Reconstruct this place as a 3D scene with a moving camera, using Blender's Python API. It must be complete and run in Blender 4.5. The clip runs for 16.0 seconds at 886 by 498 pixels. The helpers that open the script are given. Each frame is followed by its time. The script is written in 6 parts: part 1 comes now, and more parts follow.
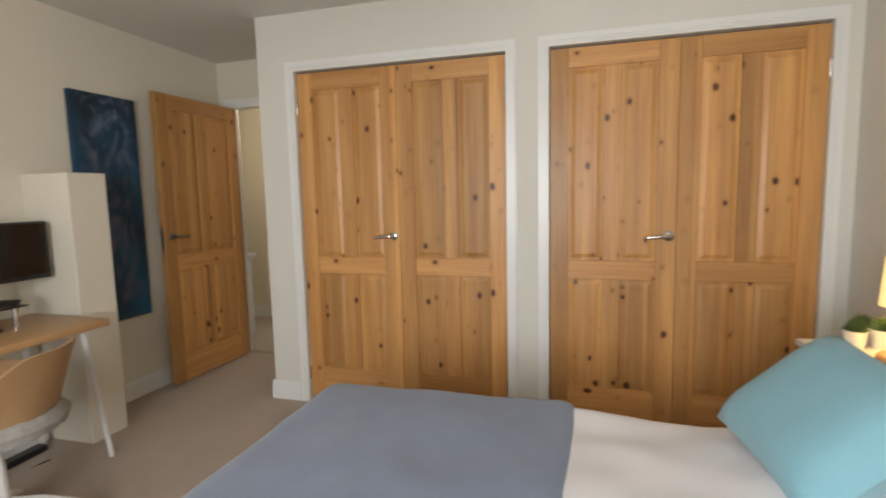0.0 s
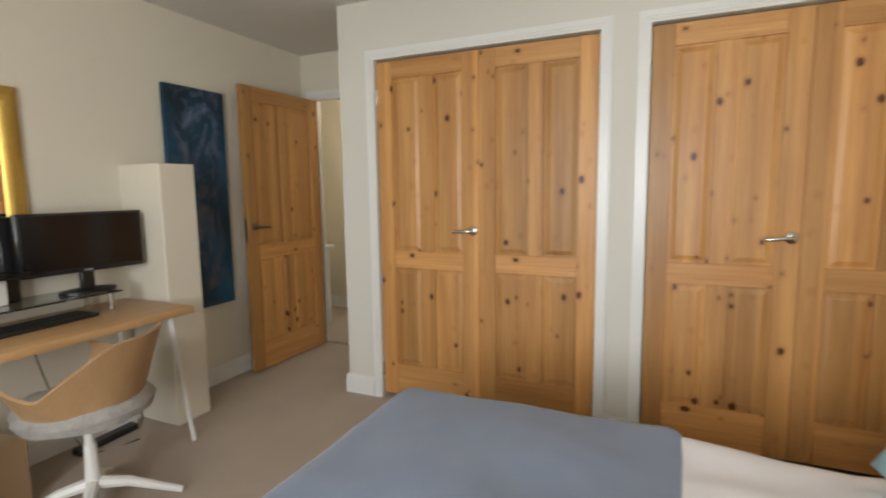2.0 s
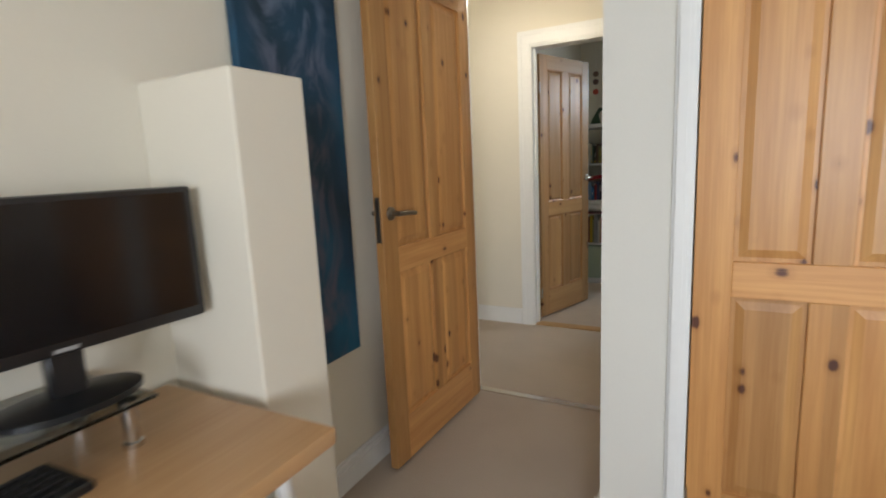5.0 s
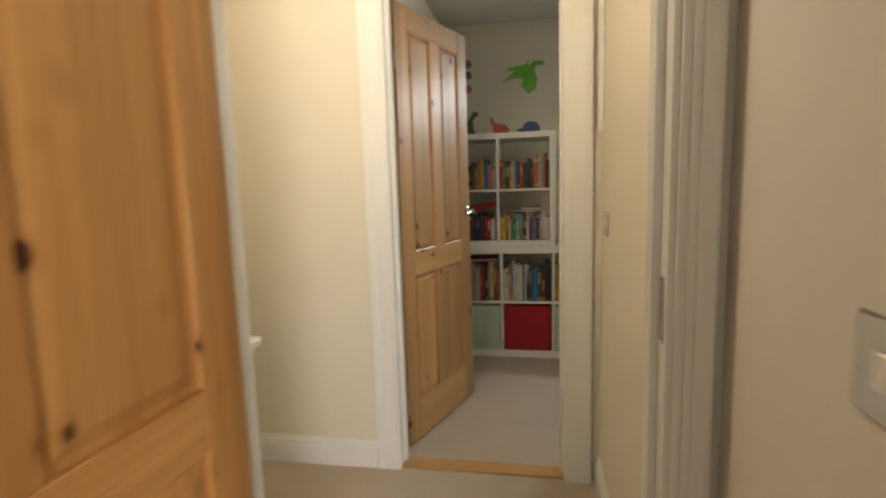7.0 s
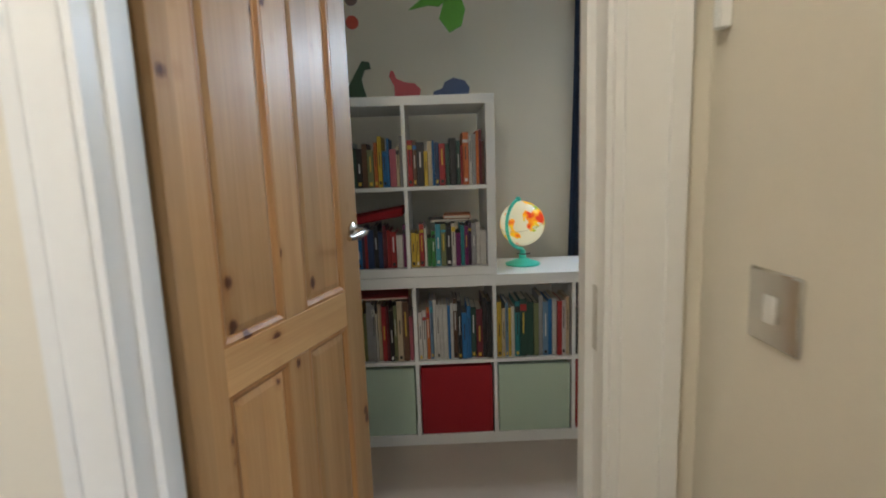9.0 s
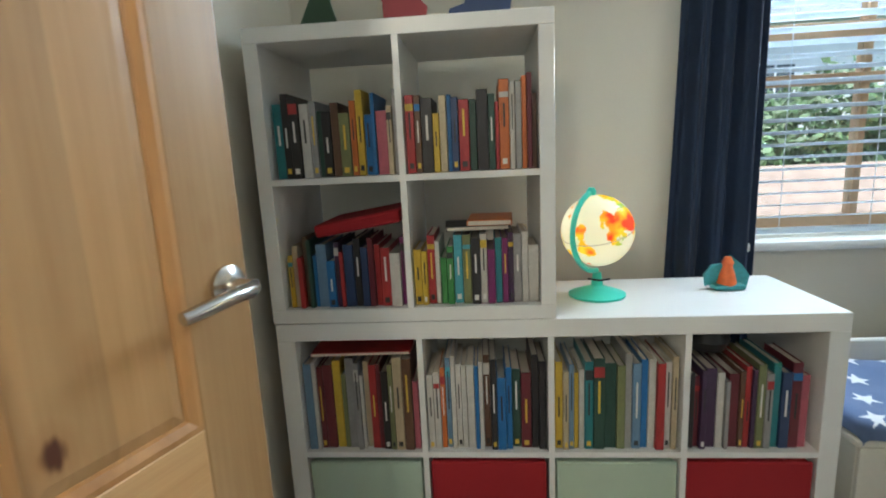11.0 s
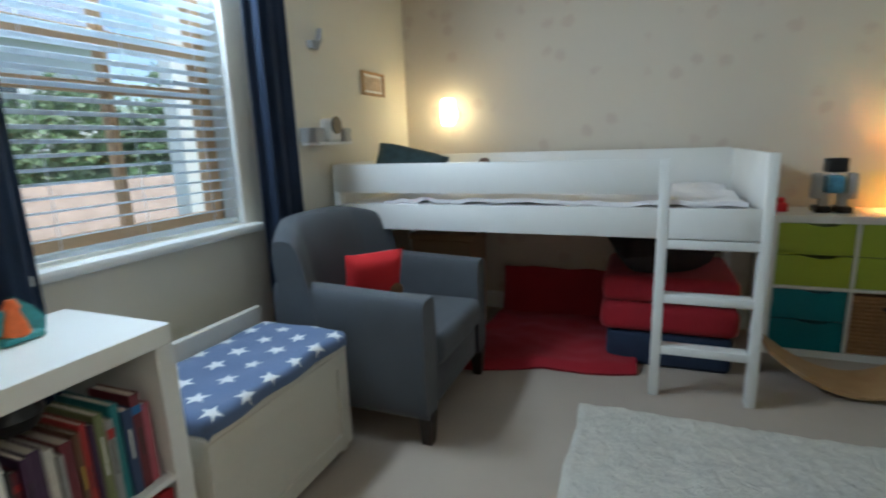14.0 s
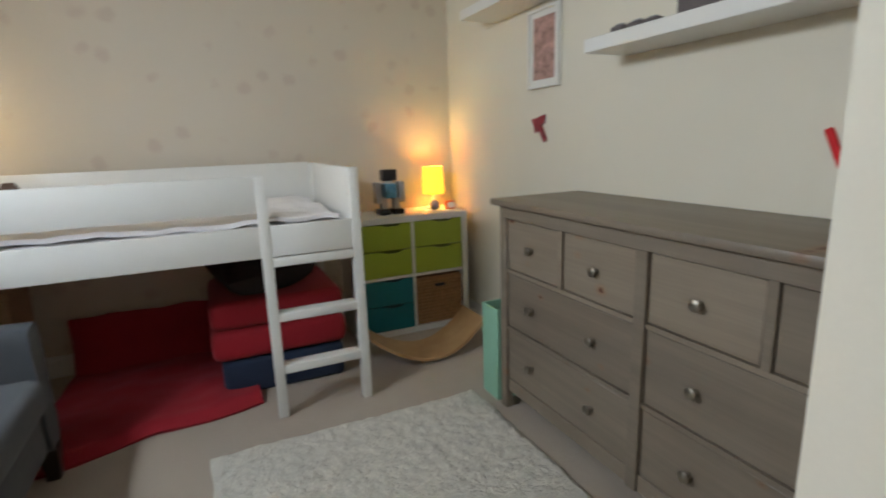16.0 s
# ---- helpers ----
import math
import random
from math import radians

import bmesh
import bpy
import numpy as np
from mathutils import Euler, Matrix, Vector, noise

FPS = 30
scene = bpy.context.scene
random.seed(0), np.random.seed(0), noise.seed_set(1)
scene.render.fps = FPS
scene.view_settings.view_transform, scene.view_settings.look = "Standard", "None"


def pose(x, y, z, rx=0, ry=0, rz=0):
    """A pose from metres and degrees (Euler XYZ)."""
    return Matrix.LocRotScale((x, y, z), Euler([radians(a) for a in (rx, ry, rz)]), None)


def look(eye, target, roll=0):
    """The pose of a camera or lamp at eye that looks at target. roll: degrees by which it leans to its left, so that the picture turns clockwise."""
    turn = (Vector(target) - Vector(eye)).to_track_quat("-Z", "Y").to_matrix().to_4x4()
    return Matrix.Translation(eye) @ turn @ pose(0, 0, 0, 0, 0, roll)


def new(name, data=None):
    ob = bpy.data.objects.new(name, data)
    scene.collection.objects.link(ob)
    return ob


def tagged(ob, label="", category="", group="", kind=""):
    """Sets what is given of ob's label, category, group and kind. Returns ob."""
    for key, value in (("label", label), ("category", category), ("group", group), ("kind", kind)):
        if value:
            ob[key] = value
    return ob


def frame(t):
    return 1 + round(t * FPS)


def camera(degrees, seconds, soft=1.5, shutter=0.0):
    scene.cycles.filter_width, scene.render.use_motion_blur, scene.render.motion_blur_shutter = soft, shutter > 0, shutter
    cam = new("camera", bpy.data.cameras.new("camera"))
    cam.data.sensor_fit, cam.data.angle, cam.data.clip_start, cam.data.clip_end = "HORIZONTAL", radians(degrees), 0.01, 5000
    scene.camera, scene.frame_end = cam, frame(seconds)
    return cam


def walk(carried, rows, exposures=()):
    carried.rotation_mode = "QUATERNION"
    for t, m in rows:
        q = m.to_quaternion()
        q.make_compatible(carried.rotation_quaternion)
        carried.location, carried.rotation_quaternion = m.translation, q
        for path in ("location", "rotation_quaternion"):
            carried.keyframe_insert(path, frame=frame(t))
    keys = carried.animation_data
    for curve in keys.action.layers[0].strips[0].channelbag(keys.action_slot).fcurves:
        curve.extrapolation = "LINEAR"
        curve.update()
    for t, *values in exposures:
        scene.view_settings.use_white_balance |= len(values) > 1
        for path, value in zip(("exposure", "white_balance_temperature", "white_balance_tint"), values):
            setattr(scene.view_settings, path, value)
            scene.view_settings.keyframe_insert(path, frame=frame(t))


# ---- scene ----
cam = camera(82.7, 16.0, soft=1.9, shutter=0.5)
PATH = [
    (0, (-0.152, 0.373, 1.307), (-0.687, 2.288, 1.092), -1.3),
    (0.5, (-0.12, 0.375, 1.313), (-0.517, 2.324, 1.104), -1.3),
    (1, (-0.123, 0.396, 1.314), (-0.53, 2.343, 1.108), -1.3),
    (1.5, (-0.166, 0.442, 1.313), (-0.727, 2.349, 1.095), -1.0),
    (2, (-0.237, 0.515, 1.304), (-1.045, 2.33, 1.069), -0.8),
    (2.5, (-0.429, 0.562, 1.295), (-1.464, 2.253, 1.03), -0.8),
    (3, (-0.777, 0.591, 1.274), (-2.025, 2.124, 0.969), -1.2),
    (3.5, (-1.102, 0.733, 1.254), (-2.313, 2.297, 0.956), -2.3),
    (5.8, (-2.052, 2.238, 1.229), (-2.862, 4.036, 0.899), -1.5),
    (6, (-2.104, 2.405, 1.225), (-2.895, 4.215, 0.907), -1.3),
    (6.5, (-2.241, 2.796, 1.229), (-2.881, 4.669, 0.946), -1.2),
    (7, (-2.369, 3.18, 1.231), (-2.729, 5.13, 0.97), -1.8),
    (7.5, (-2.43, 3.52, 1.245), (-2.589, 5.497, 0.99), -2.0),
    (8, (-2.514, 3.871, 1.238), (-2.514, 5.854, 0.979), -2.1),
    (8.2, (-2.511, 3.996, 1.237), (-2.479, 5.978, 0.973), -2.0),
    (10.5, (-2.442, 5.191, 1.228), (-2.477, 7.155, 0.855), -2.2),
    (11, (-2.413, 5.346, 1.222), (-2.58, 7.304, 0.852), -2.8),
    (11.5, (-2.409, 5.48, 1.221), (-2.425, 7.447, 0.859), -4.5),
    (12, (-2.387, 5.518, 1.214), (-1.868, 7.402, 0.788), -3.4),
    (12.5, (-2.355, 5.529, 1.217), (-1.39, 7.231, 0.804), -3.3),
    (13, (-2.363, 5.541, 1.199), (-0.972, 6.922, 0.798), -2.5),
    (13.5, (-2.357, 5.552, 1.202), (-0.715, 6.614, 0.786), -2.4),
    (14, (-2.342, 5.557, 1.198), (-0.527, 6.285, 0.779), -2.0),
    (14.5, (-2.265, 5.577, 1.206), (-0.347, 5.938, 0.767), -1.5),
    (15, (-2.198, 5.576, 1.207), (-0.251, 5.563, 0.75), -1.0),
    (15.5, (-2.18, 5.612, 1.199), (-0.278, 5.173, 0.762), -1.5),
    (16, (-2.183, 5.658, 1.212), (-0.405, 4.846, 0.789), -1.9),
]
walk(cam, [(t, look(eye, target, roll)) for t, eye, target, roll in PATH],
     [(0, -0.47, 6700, 10), (2.0, -0.40, 6600, 8), (3.5, -0.28, 6400, 5), (5.8, 0.15, 6000, 10), (6.1, 0.25, 6300, 10), (6.6, 0.38, 8000, 10), (7.0, 0.27, 7100, 10), (7.5, 0.3, 6400, 10), (8.2, 0.1, 6000, 10),
      (10.3, 0.88, 5700, 6), (11.5, 1.0, 5600, 4), (12.5, 1.0, 5500, 3), (13.2, 0.52, 5500, 2), (14.2, 0.48, 5600, 4), (15, 0.52, 6500, 9), (16, 0.62, 6350, 10)])

# ---- world, sun and large lights ----
wd = bpy.data.worlds.new("sky"); wd.use_nodes = True; scene.world = wd
_n = wd.node_tree.nodes; _sky = _n.new("ShaderNodeTexSky"); _sky.sky_type = "NISHITA"; _sky.sun_disc = False
_sky.sun_elevation, _sky.sun_rotation = radians(62), radians(135)
wd.node_tree.links.new(_sky.outputs[0], _n["Background"].inputs[0]); _n["Background"].inputs[1].default_value = 0.15


def lamp(name, kind, m, energy, color, **kw):
    d = bpy.data.lights.new(name, kind); d.energy, d.color = energy, color
    for k, v in kw.items():
        if k == "size": d.size = v
        elif k == "size_y": d.shape = "RECTANGLE"; d.size_y = v
        elif k == "radius": d.shadow_soft_size = v
        elif k == "angle": d.angle = v
    o = new(name, d); o.matrix_world = m
    return o


lamp("sun", "SUN", look((6, -6, 16), (0, 0, 0)), 4.5, (1, 0.96, 0.88), angle=radians(0.6))
lamp("bedroom_window_light", "AREA", look((-0.62, -1.13, 1.38), (-0.35, 2, 0.75)), 110, (0.95, 0.97, 1.0), size=1.2, size_y=1.2)
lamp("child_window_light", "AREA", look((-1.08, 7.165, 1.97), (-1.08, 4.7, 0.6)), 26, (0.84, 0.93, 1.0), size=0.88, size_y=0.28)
# area lamp added outside, above the window, to brighten the blind slats
lamp("child_blind_fill", "AREA", look((-1.08, 8.0, 3.15), (-1.08, 7.2, 1.55)), 26, (0.80, 0.92, 1.0), size=1.4, size_y=0.7)
lamp("landing_ceiling_bulb", "POINT", pose(-2.88, 4.22, 2.16), 16, (1.0, 0.87, 0.68), radius=0.10)
lamp("bedside_bulb", "POINT", pose(0.865, 2.32, 0.955), 4.5, (1.0, 0.72, 0.26), radius=0.03)
lamp("wall_lamp_bulb", "POINT", pose(0.93, 6.82, 1.38), 1.8, (1.0, 0.72, 0.34), radius=0.04)
lamp("cube_lamp_bulb", "POINT", pose(0.92, 4.30, 0.97), 2.8, (1.0, 0.86, 0.30), radius=0.03)
lamp("globe_bulb", "POINT", pose(-2.085, 6.83, 0.982), 0.22, (1.0, 0.86, 0.55), radius=0.03)

# ---- materials ----
def mat(name):
    m = bpy.data.materials.new(name); m.use_nodes = True
    return m, m.node_tree.nodes, m.node_tree.links, m.node_tree.nodes["Principled BSDF"]


def ramp(n, stops):
    r = n.new("ShaderNodeValToRGB"); e = r.color_ramp.elements
    while len(e) < len(stops): e.new(0.5)
    for q, (p, c) in zip(e, stops): q.position, q.color = p, (*c, 1)
    return r


def coords(n, l, scale=(1, 1, 1), space="Object"):
    tc, mp = n.new("ShaderNodeTexCoord"), n.new("ShaderNodeMapping")
    mp.inputs["Scale"].default_value = scale
    l.new(tc.outputs[space], mp.inputs[0])
    return mp.outputs[0]


def noise_tex(n, l, vec, scale, detail=4, rough=0.6):
    t = n.new("ShaderNodeTexNoise"); t.inputs["Scale"].default_value, t.inputs["Detail"].default_value, t.inputs["Roughness"].default_value = scale, detail, rough
    l.new(vec, t.inputs["Vector"])
    return t.outputs[0]


def bump(n, l, b, height, strength, dist=0.002):
    k = n.new("ShaderNodeBump"); k.inputs["Strength"].default_value, k.inputs["Distance"].default_value = strength, dist
    l.new(height, k.inputs["Height"]); l.new(k.outputs[0], b.inputs["Normal"])


def surf(name, col, rough=0.5, metal=0.0, vary=0.08, big=1.5, fine=60, relief=0.1, dist=0.002, sheen=0.0, coat=0.0, fine_mix=0.4):
    """A painted, woven or plastic surface: two scales of variation and fine relief."""
    m, n, l, b = mat(name)
    v = coords(n, l)
    a, f = noise_tex(n, l, v, big), noise_tex(n, l, v, fine, 6)
    mx = n.new("ShaderNodeMix"); mx.inputs[0].default_value = fine_mix; l.new(a, mx.inputs[2]); l.new(f, mx.inputs[3])
    lo = tuple(c * (1 - vary) for c in col); hi = tuple(min(1, c * (1 + vary)) for c in col)
    r = ramp(n, ((0.3, lo), (0.7, hi))); l.new(mx.outputs[0], r.inputs[0]); l.new(r.outputs[0], b.inputs["Base Color"])
    b.inputs["Roughness"].default_value, b.inputs["Metallic"].default_value = rough, metal
    b.inputs["Sheen Weight"].default_value, b.inputs["Coat Weight"].default_value = sheen, coat
    if relief: bump(n, l, b, f, relief, dist)
    return m


def timber(name, light, dark, knots=True, rough=0.46, along=2, streak=16, dens=0.12, planks=0.0):
    """Varnished timber with grain along one axis and oval knots."""
    m, n, l, b = mat(name)
    info = n.new("ShaderNodeObjectInfo"); tc = n.new("ShaderNodeTexCoord"); add = n.new("ShaderNodeVectorMath"); sc = n.new("ShaderNodeVectorMath")
    sc.operation = "SCALE"; sc.inputs[0].default_value = (7.3, 0, 5.1) if along == 2 else (5.1, 3.3, 0); l.new(info.outputs["Random"], sc.inputs["Scale"])
    l.new(tc.outputs["Object"], add.inputs[0]); l.new(sc.outputs[0], add.inputs[1])
    mp = n.new("ShaderNodeMapping"); s = [streak] * 3; s[along] = 0.9; mp.inputs["Scale"].default_value = s; l.new(add.outputs[0], mp.inputs[0])
    g = noise_tex(n, l, mp.outputs[0], 1.0, 5, 0.55)
    mf = n.new("ShaderNodeMapping"); s = [streak * 9] * 3; s[along] = 4; mf.inputs["Scale"].default_value = s; l.new(add.outputs[0], mf.inputs[0])
    f = noise_tex(n, l, mf.outputs[0], 1.0, 3)
    mx = n.new("ShaderNodeMix"); mx.inputs[0].default_value = 0.3; l.new(g, mx.inputs[2]); l.new(f, mx.inputs[3])
    r = ramp(n, ((0.32, dark), (0.5, tuple(0.5 * (p + q) for p, q in zip(light, dark))), (0.66, light))); l.new(mx.outputs[0], r.inputs[0])
    col = r.outputs[0]
    if knots:
        mk = n.new("ShaderNodeMapping"); s = [12.0, 12.0, 12.0]; s[along] = 8.5
        if along != 1: s[1] = 0.6
        mk.inputs["Scale"].default_value = s; l.new(add.outputs[0], mk.inputs[0])
        w = n.new("ShaderNodeTexVoronoi"); w.inputs["Scale"].default_value = 1.0; l.new(mk.outputs[0], w.inputs["Vector"])
        sep = n.new("ShaderNodeSeparateColor"); l.new(w.outputs["Color"], sep.inputs[0])
        rad = n.new("ShaderNodeMapRange"); rad.inputs[1].default_value, rad.inputs[2].default_value = dens, 1.0
        rad.inputs[3].default_value, rad.inputs[4].default_value = 0.02, 0.17; rad.clamp = False; l.new(sep.outputs[0], rad.inputs[0])
        wob = n.new("ShaderNodeMath"); wob.operation = "MULTIPLY_ADD"; wob.inputs[1].default_value = 0.16; l.new(f, wob.inputs[0]); l.new(w.outputs["Distance"], wob.inputs[2])
        d = n.new("ShaderNodeMath"); d.operation = "SUBTRACT"; l.new(rad.outputs[0], d.inputs[0]); l.new(wob.outputs[0], d.inputs[1])
        for lo_, hi_, amount, tint in ((-0.26, -0.05, 0.45, (0.30, 0.11, 0.02, 1)), (-0.12, -0.06, 1.0, (0.085, 0.022, 0.006, 1))):
            k = n.new("ShaderNodeMapRange"); k.inputs[1].default_value, k.inputs[2].default_value, k.inputs[4].default_value = lo_, hi_, amount; l.new(d.outputs[0], k.inputs[0])
            mk2 = n.new("ShaderNodeMix"); mk2.data_type = "RGBA"; mk2.inputs["B"].default_value = tint
            l.new(k.outputs[0], mk2.inputs["Factor"]); l.new(col, mk2.inputs["A"]); col = mk2.outputs["Result"]
    if planks:
        # glued boards, each a little lighter or darker than the next
        sp_ = n.new("ShaderNodeSeparateXYZ"); l.new(add.outputs[0], sp_.inputs[0])
        fl = n.new("ShaderNodeMath"); fl.operation = "SNAP"; fl.inputs[1].default_value = planks; l.new(sp_.outputs[0 if along == 2 else 2], fl.inputs[0])
        wn_ = n.new("ShaderNodeTexWhiteNoise"); wn_.noise_dimensions = "1D"; l.new(fl.outputs[0], wn_.inputs["W"])
        pv = n.new("ShaderNodeMapRange"); pv.inputs[3].default_value, pv.inputs[4].default_value = 0.84, 1.12; l.new(wn_.outputs["Value"], pv.inputs[0])
        ph_ = n.new("ShaderNodeHueSaturation"); l.new(pv.outputs[0], ph_.inputs["Value"]); l.new(col, ph_.inputs["Color"]); col = ph_.outputs[0]
    hv = n.new("ShaderNodeHueSaturation"); tone = n.new("ShaderNodeMapRange"); tone.inputs[3].default_value, tone.inputs[4].default_value = 0.82, 1.14
    l.new(info.outputs["Random"], tone.inputs[0]); l.new(tone.outputs[0], hv.inputs["Value"]); l.new(col, hv.inputs["Color"]); col = hv.outputs[0]
    l.new(col, b.inputs["Base Color"]); b.inputs["Roughness"].default_value = rough
    b.inputs["Coat Weight"].default_value, b.inputs["Coat Roughness"].default_value = 0.12, 0.25
    bump(n, l, b, mx.outputs[0], 0.12, 0.002)
    return m


def glowing(name, col, strength):
    m, n, l, b = mat(name)
    b.inputs["Base Color"].default_value = (*col, 1); b.inputs["Emission Color"].default_value = (*col, 1); b.inputs["Emission Strength"].default_value = strength
    return m


def glassy(name, col=(1, 1, 1), rough=0.0):
    m, n, l, b = mat(name)
    b.inputs["Base Color"].default_value = (*col, 1); b.inputs["Transmission Weight"].default_value, b.inputs["Roughness"].default_value, b.inputs["IOR"].default_value = 1, rough, 1.45
    return m


WALL = surf("cream_emulsion", (0.74, 0.69, 0.58), 0.85, vary=0.03, fine=220, relief=0.12, dist=0.001)
WALL_WHITE = surf("white_emulsion", (0.71, 0.69, 0.63), 0.85, vary=0.03, fine=220, relief=0.12, dist=0.001)
CEIL = surf("ceiling_emulsion", (0.68, 0.67, 0.63), 0.9, vary=0.03, fine=180, relief=0.15)
GLOSS = surf("white_gloss_paint", (0.80, 0.80, 0.78), 0.32, vary=0.03, fine=40, relief=0.06)
CARPET = surf("beige_carpet", (0.50, 0.41, 0.325), 0.97, vary=0.16, big=2.5, fine=420, relief=0.9, dist=0.006, sheen=0.15, fine_mix=0.6)
PINE = timber("varnished_pine", (0.65, 0.35, 0.12), (0.42, 0.182, 0.05), dens=0.08, planks=0.075)
PINE_RAIL = timber("varnished_pine_rail", (0.68, 0.365, 0.13), (0.46, 0.20, 0.055), along=0, dens=0.25)
PINE_PALE = timber("pale_pine", (0.53, 0.325, 0.145), (0.38, 0.205, 0.075), dens=0.2, planks=0.09)
PINE_PALE_RAIL = timber("pale_pine_rail", (0.56, 0.345, 0.155), (0.40, 0.22, 0.08), along=0, dens=0.6)
PINE_EDGE = timber("amber_pine_moulding", (0.47, 0.245, 0.085), (0.33, 0.15, 0.045), dens=0.9)
BEECH = timber("beech_veneer", (0.52, 0.32, 0.155), (0.42, 0.235, 0.10), knots=False, along=1, streak=9, rough=0.4)
OAKPLY = timber("oak_plywood", (0.53, 0.335, 0.17), (0.43, 0.25, 0.115), knots=False, along=2, streak=12, rough=0.45)
STRIP = timber("oak_threshold", (0.50, 0.30, 0.12), (0.38, 0.20, 0.07), knots=False, along=0)
LAMINATE = surf("white_laminate", (0.78, 0.77, 0.74), 0.30, vary=0.02, fine=30, relief=0.02)
WHITE_METAL = surf("white_powder_coat", (0.76, 0.75, 0.72), 0.35, vary=0.03)
STEEL = surf("brushed_steel", (0.62, 0.60, 0.56), 0.24, 1.0, vary=0.06, fine=90, relief=0.03)
BRONZE = surf("dull_nickel", (0.30, 0.27, 0.23), 0.35, 1.0, vary=0.1)
BLACK = surf("black_plastic", (0.012, 0.012, 0.013), 0.35, vary=0.15)
SCREEN = surf("dark_screen", (0.006, 0.006, 0.007), 0.12, vary=0.05, relief=0)
GREY_PL = surf("grey_plastic", (0.34, 0.34, 0.34), 0.45, vary=0.05)
GOLD = surf("gilt_frame", (0.62, 0.40, 0.10), 0.36, 0.75, vary=0.15, big=6, fine=70, relief=0.12)
MIRROR = surf("mirror_silver", (0.92, 0.92, 0.91), 0.01, 1.0, vary=0.0, relief=0)
QUILT = surf("slate_blue_quilt", (0.185, 0.23, 0.325), 0.9, vary=0.12, big=6, fine=260, relief=0.5, dist=0.004, sheen=0.3)
SHEET = surf("white_cotton", (0.80, 0.77, 0.78), 0.9, vary=0.04, big=4, fine=240, relief=0.35, dist=0.003, sheen=0.2)
TEAL_P = surf("duck_egg_cotton", (0.21, 0.42, 0.49), 0.9, vary=0.06, big=5, fine=300, relief=0.4, dist=0.003, sheen=0.2)
NAVY = surf("navy_velvet", (0.011, 0.023, 0.055), 0.85, vary=0.25, big=7, fine=120, relief=0.2, sheen=0.06)
CHARCOAL = surf("grey_upholstery", (0.062, 0.068, 0.079), 0.92, vary=0.14, big=4, fine=380, relief=0.6, dist=0.003, sheen=0.2)
RED = surf("red_cotton", (0.40, 0.012, 0.022), 0.85, vary=0.12, big=5, fine=220, relief=0.3, sheen=0.15)
RED_BIN = surf("red_felt_box", (0.32, 0.010, 0.016), 0.85, vary=0.1, fine=260, relief=0.3)
MINT_BIN = surf("mint_felt_box", (0.46, 0.56, 0.44), 0.8, vary=0.06, fine=260, relief=0.3)
RUG = surf("ivory_shag", (0.74, 0.69, 0.60), 0.98, vary=0.2, big=14, fine=90, relief=1.0, dist=0.02, sheen=0.25, fine_mix=0.55)
TAUPE = timber("grey_brown_stain", (0.250, 0.200, 0.150), (0.178, 0.140, 0.105), knots=True, along=0, streak=14, rough=0.5, dens=0.8)
LIME = surf("lime_lacquer", (0.36, 0.44, 0.035), 0.4, vary=0.05)
TEAL = surf("teal_lacquer", (0.006, 0.17, 0.21), 0.4, vary=0.06)
WICKER = surf("wicker", (0.36, 0.19, 0.08), 0.7, vary=0.35, big=30, fine=110, relief=0.9, dist=0.006)
CARD = surf("brown_card", (0.38, 0.25, 0.14), 0.85, vary=0.08)
LEAF = surf("succulent_leaf", (0.045, 0.085, 0.035), 0.55, vary=0.3, big=20)
TURQ = surf("turquoise_plastic", (0.08, 0.62, 0.48), 0.35, vary=0.04)

# ---- mesh helpers ----
def addbox(bm, x0, x1, y0, y1, z0, z1, bev=0.0, seg=1):
    vs = [bm.verts.new((x, y, z)) for x in (x0, x1) for y in (y0, y1) for z in (z0, z1)]
    for f in ((0, 1, 3, 2), (4, 6, 7, 5), (0, 4, 5, 1), (2, 3, 7, 6), (0, 2, 6, 4), (1, 5, 7, 3)):
        bm.faces.new([vs[i] for i in f])
    if bev:
        es = {e for v in vs for e in v.link_edges}
        bmesh.ops.bevel(bm, geom=list(es), offset=bev, segments=seg, profile=0.5, affect="EDGES")
    return bm


def box(x0, x1, y0, y1, z0, z1, bev=0.0, seg=1):
    return addbox(bmesh.new(), x0, x1, y0, y1, z0, z1, bev, seg)


def tube(pts, r, n=8, bm=None):
    bm = bm or bmesh.new(); pts = [Vector(p) for p in pts]; rings = []
    for i, p in enumerate(pts):
        d = (pts[min(i + 1, len(pts) - 1)] - pts[max(i - 1, 0)]).normalized()
        u = d.orthogonal().normalized() if not rings else (prev_u - d * prev_u.dot(d)).normalized()
        prev_u = u; w = d.cross(u); rr = r[i] if isinstance(r, (list, tuple)) else r
        rings.append([bm.verts.new(p + (u * math.cos(a) + w * math.sin(a)) * rr) for a in (2 * math.pi * k / n for k in range(n))])
    for a, b in zip(rings, rings[1:]):
        for k in range(n): bm.faces.new((a[k], a[(k + 1) % n], b[(k + 1) % n], b[k]))
    bm.faces.new(rings[0][::-1]); bm.faces.new(rings[-1])
    return bm


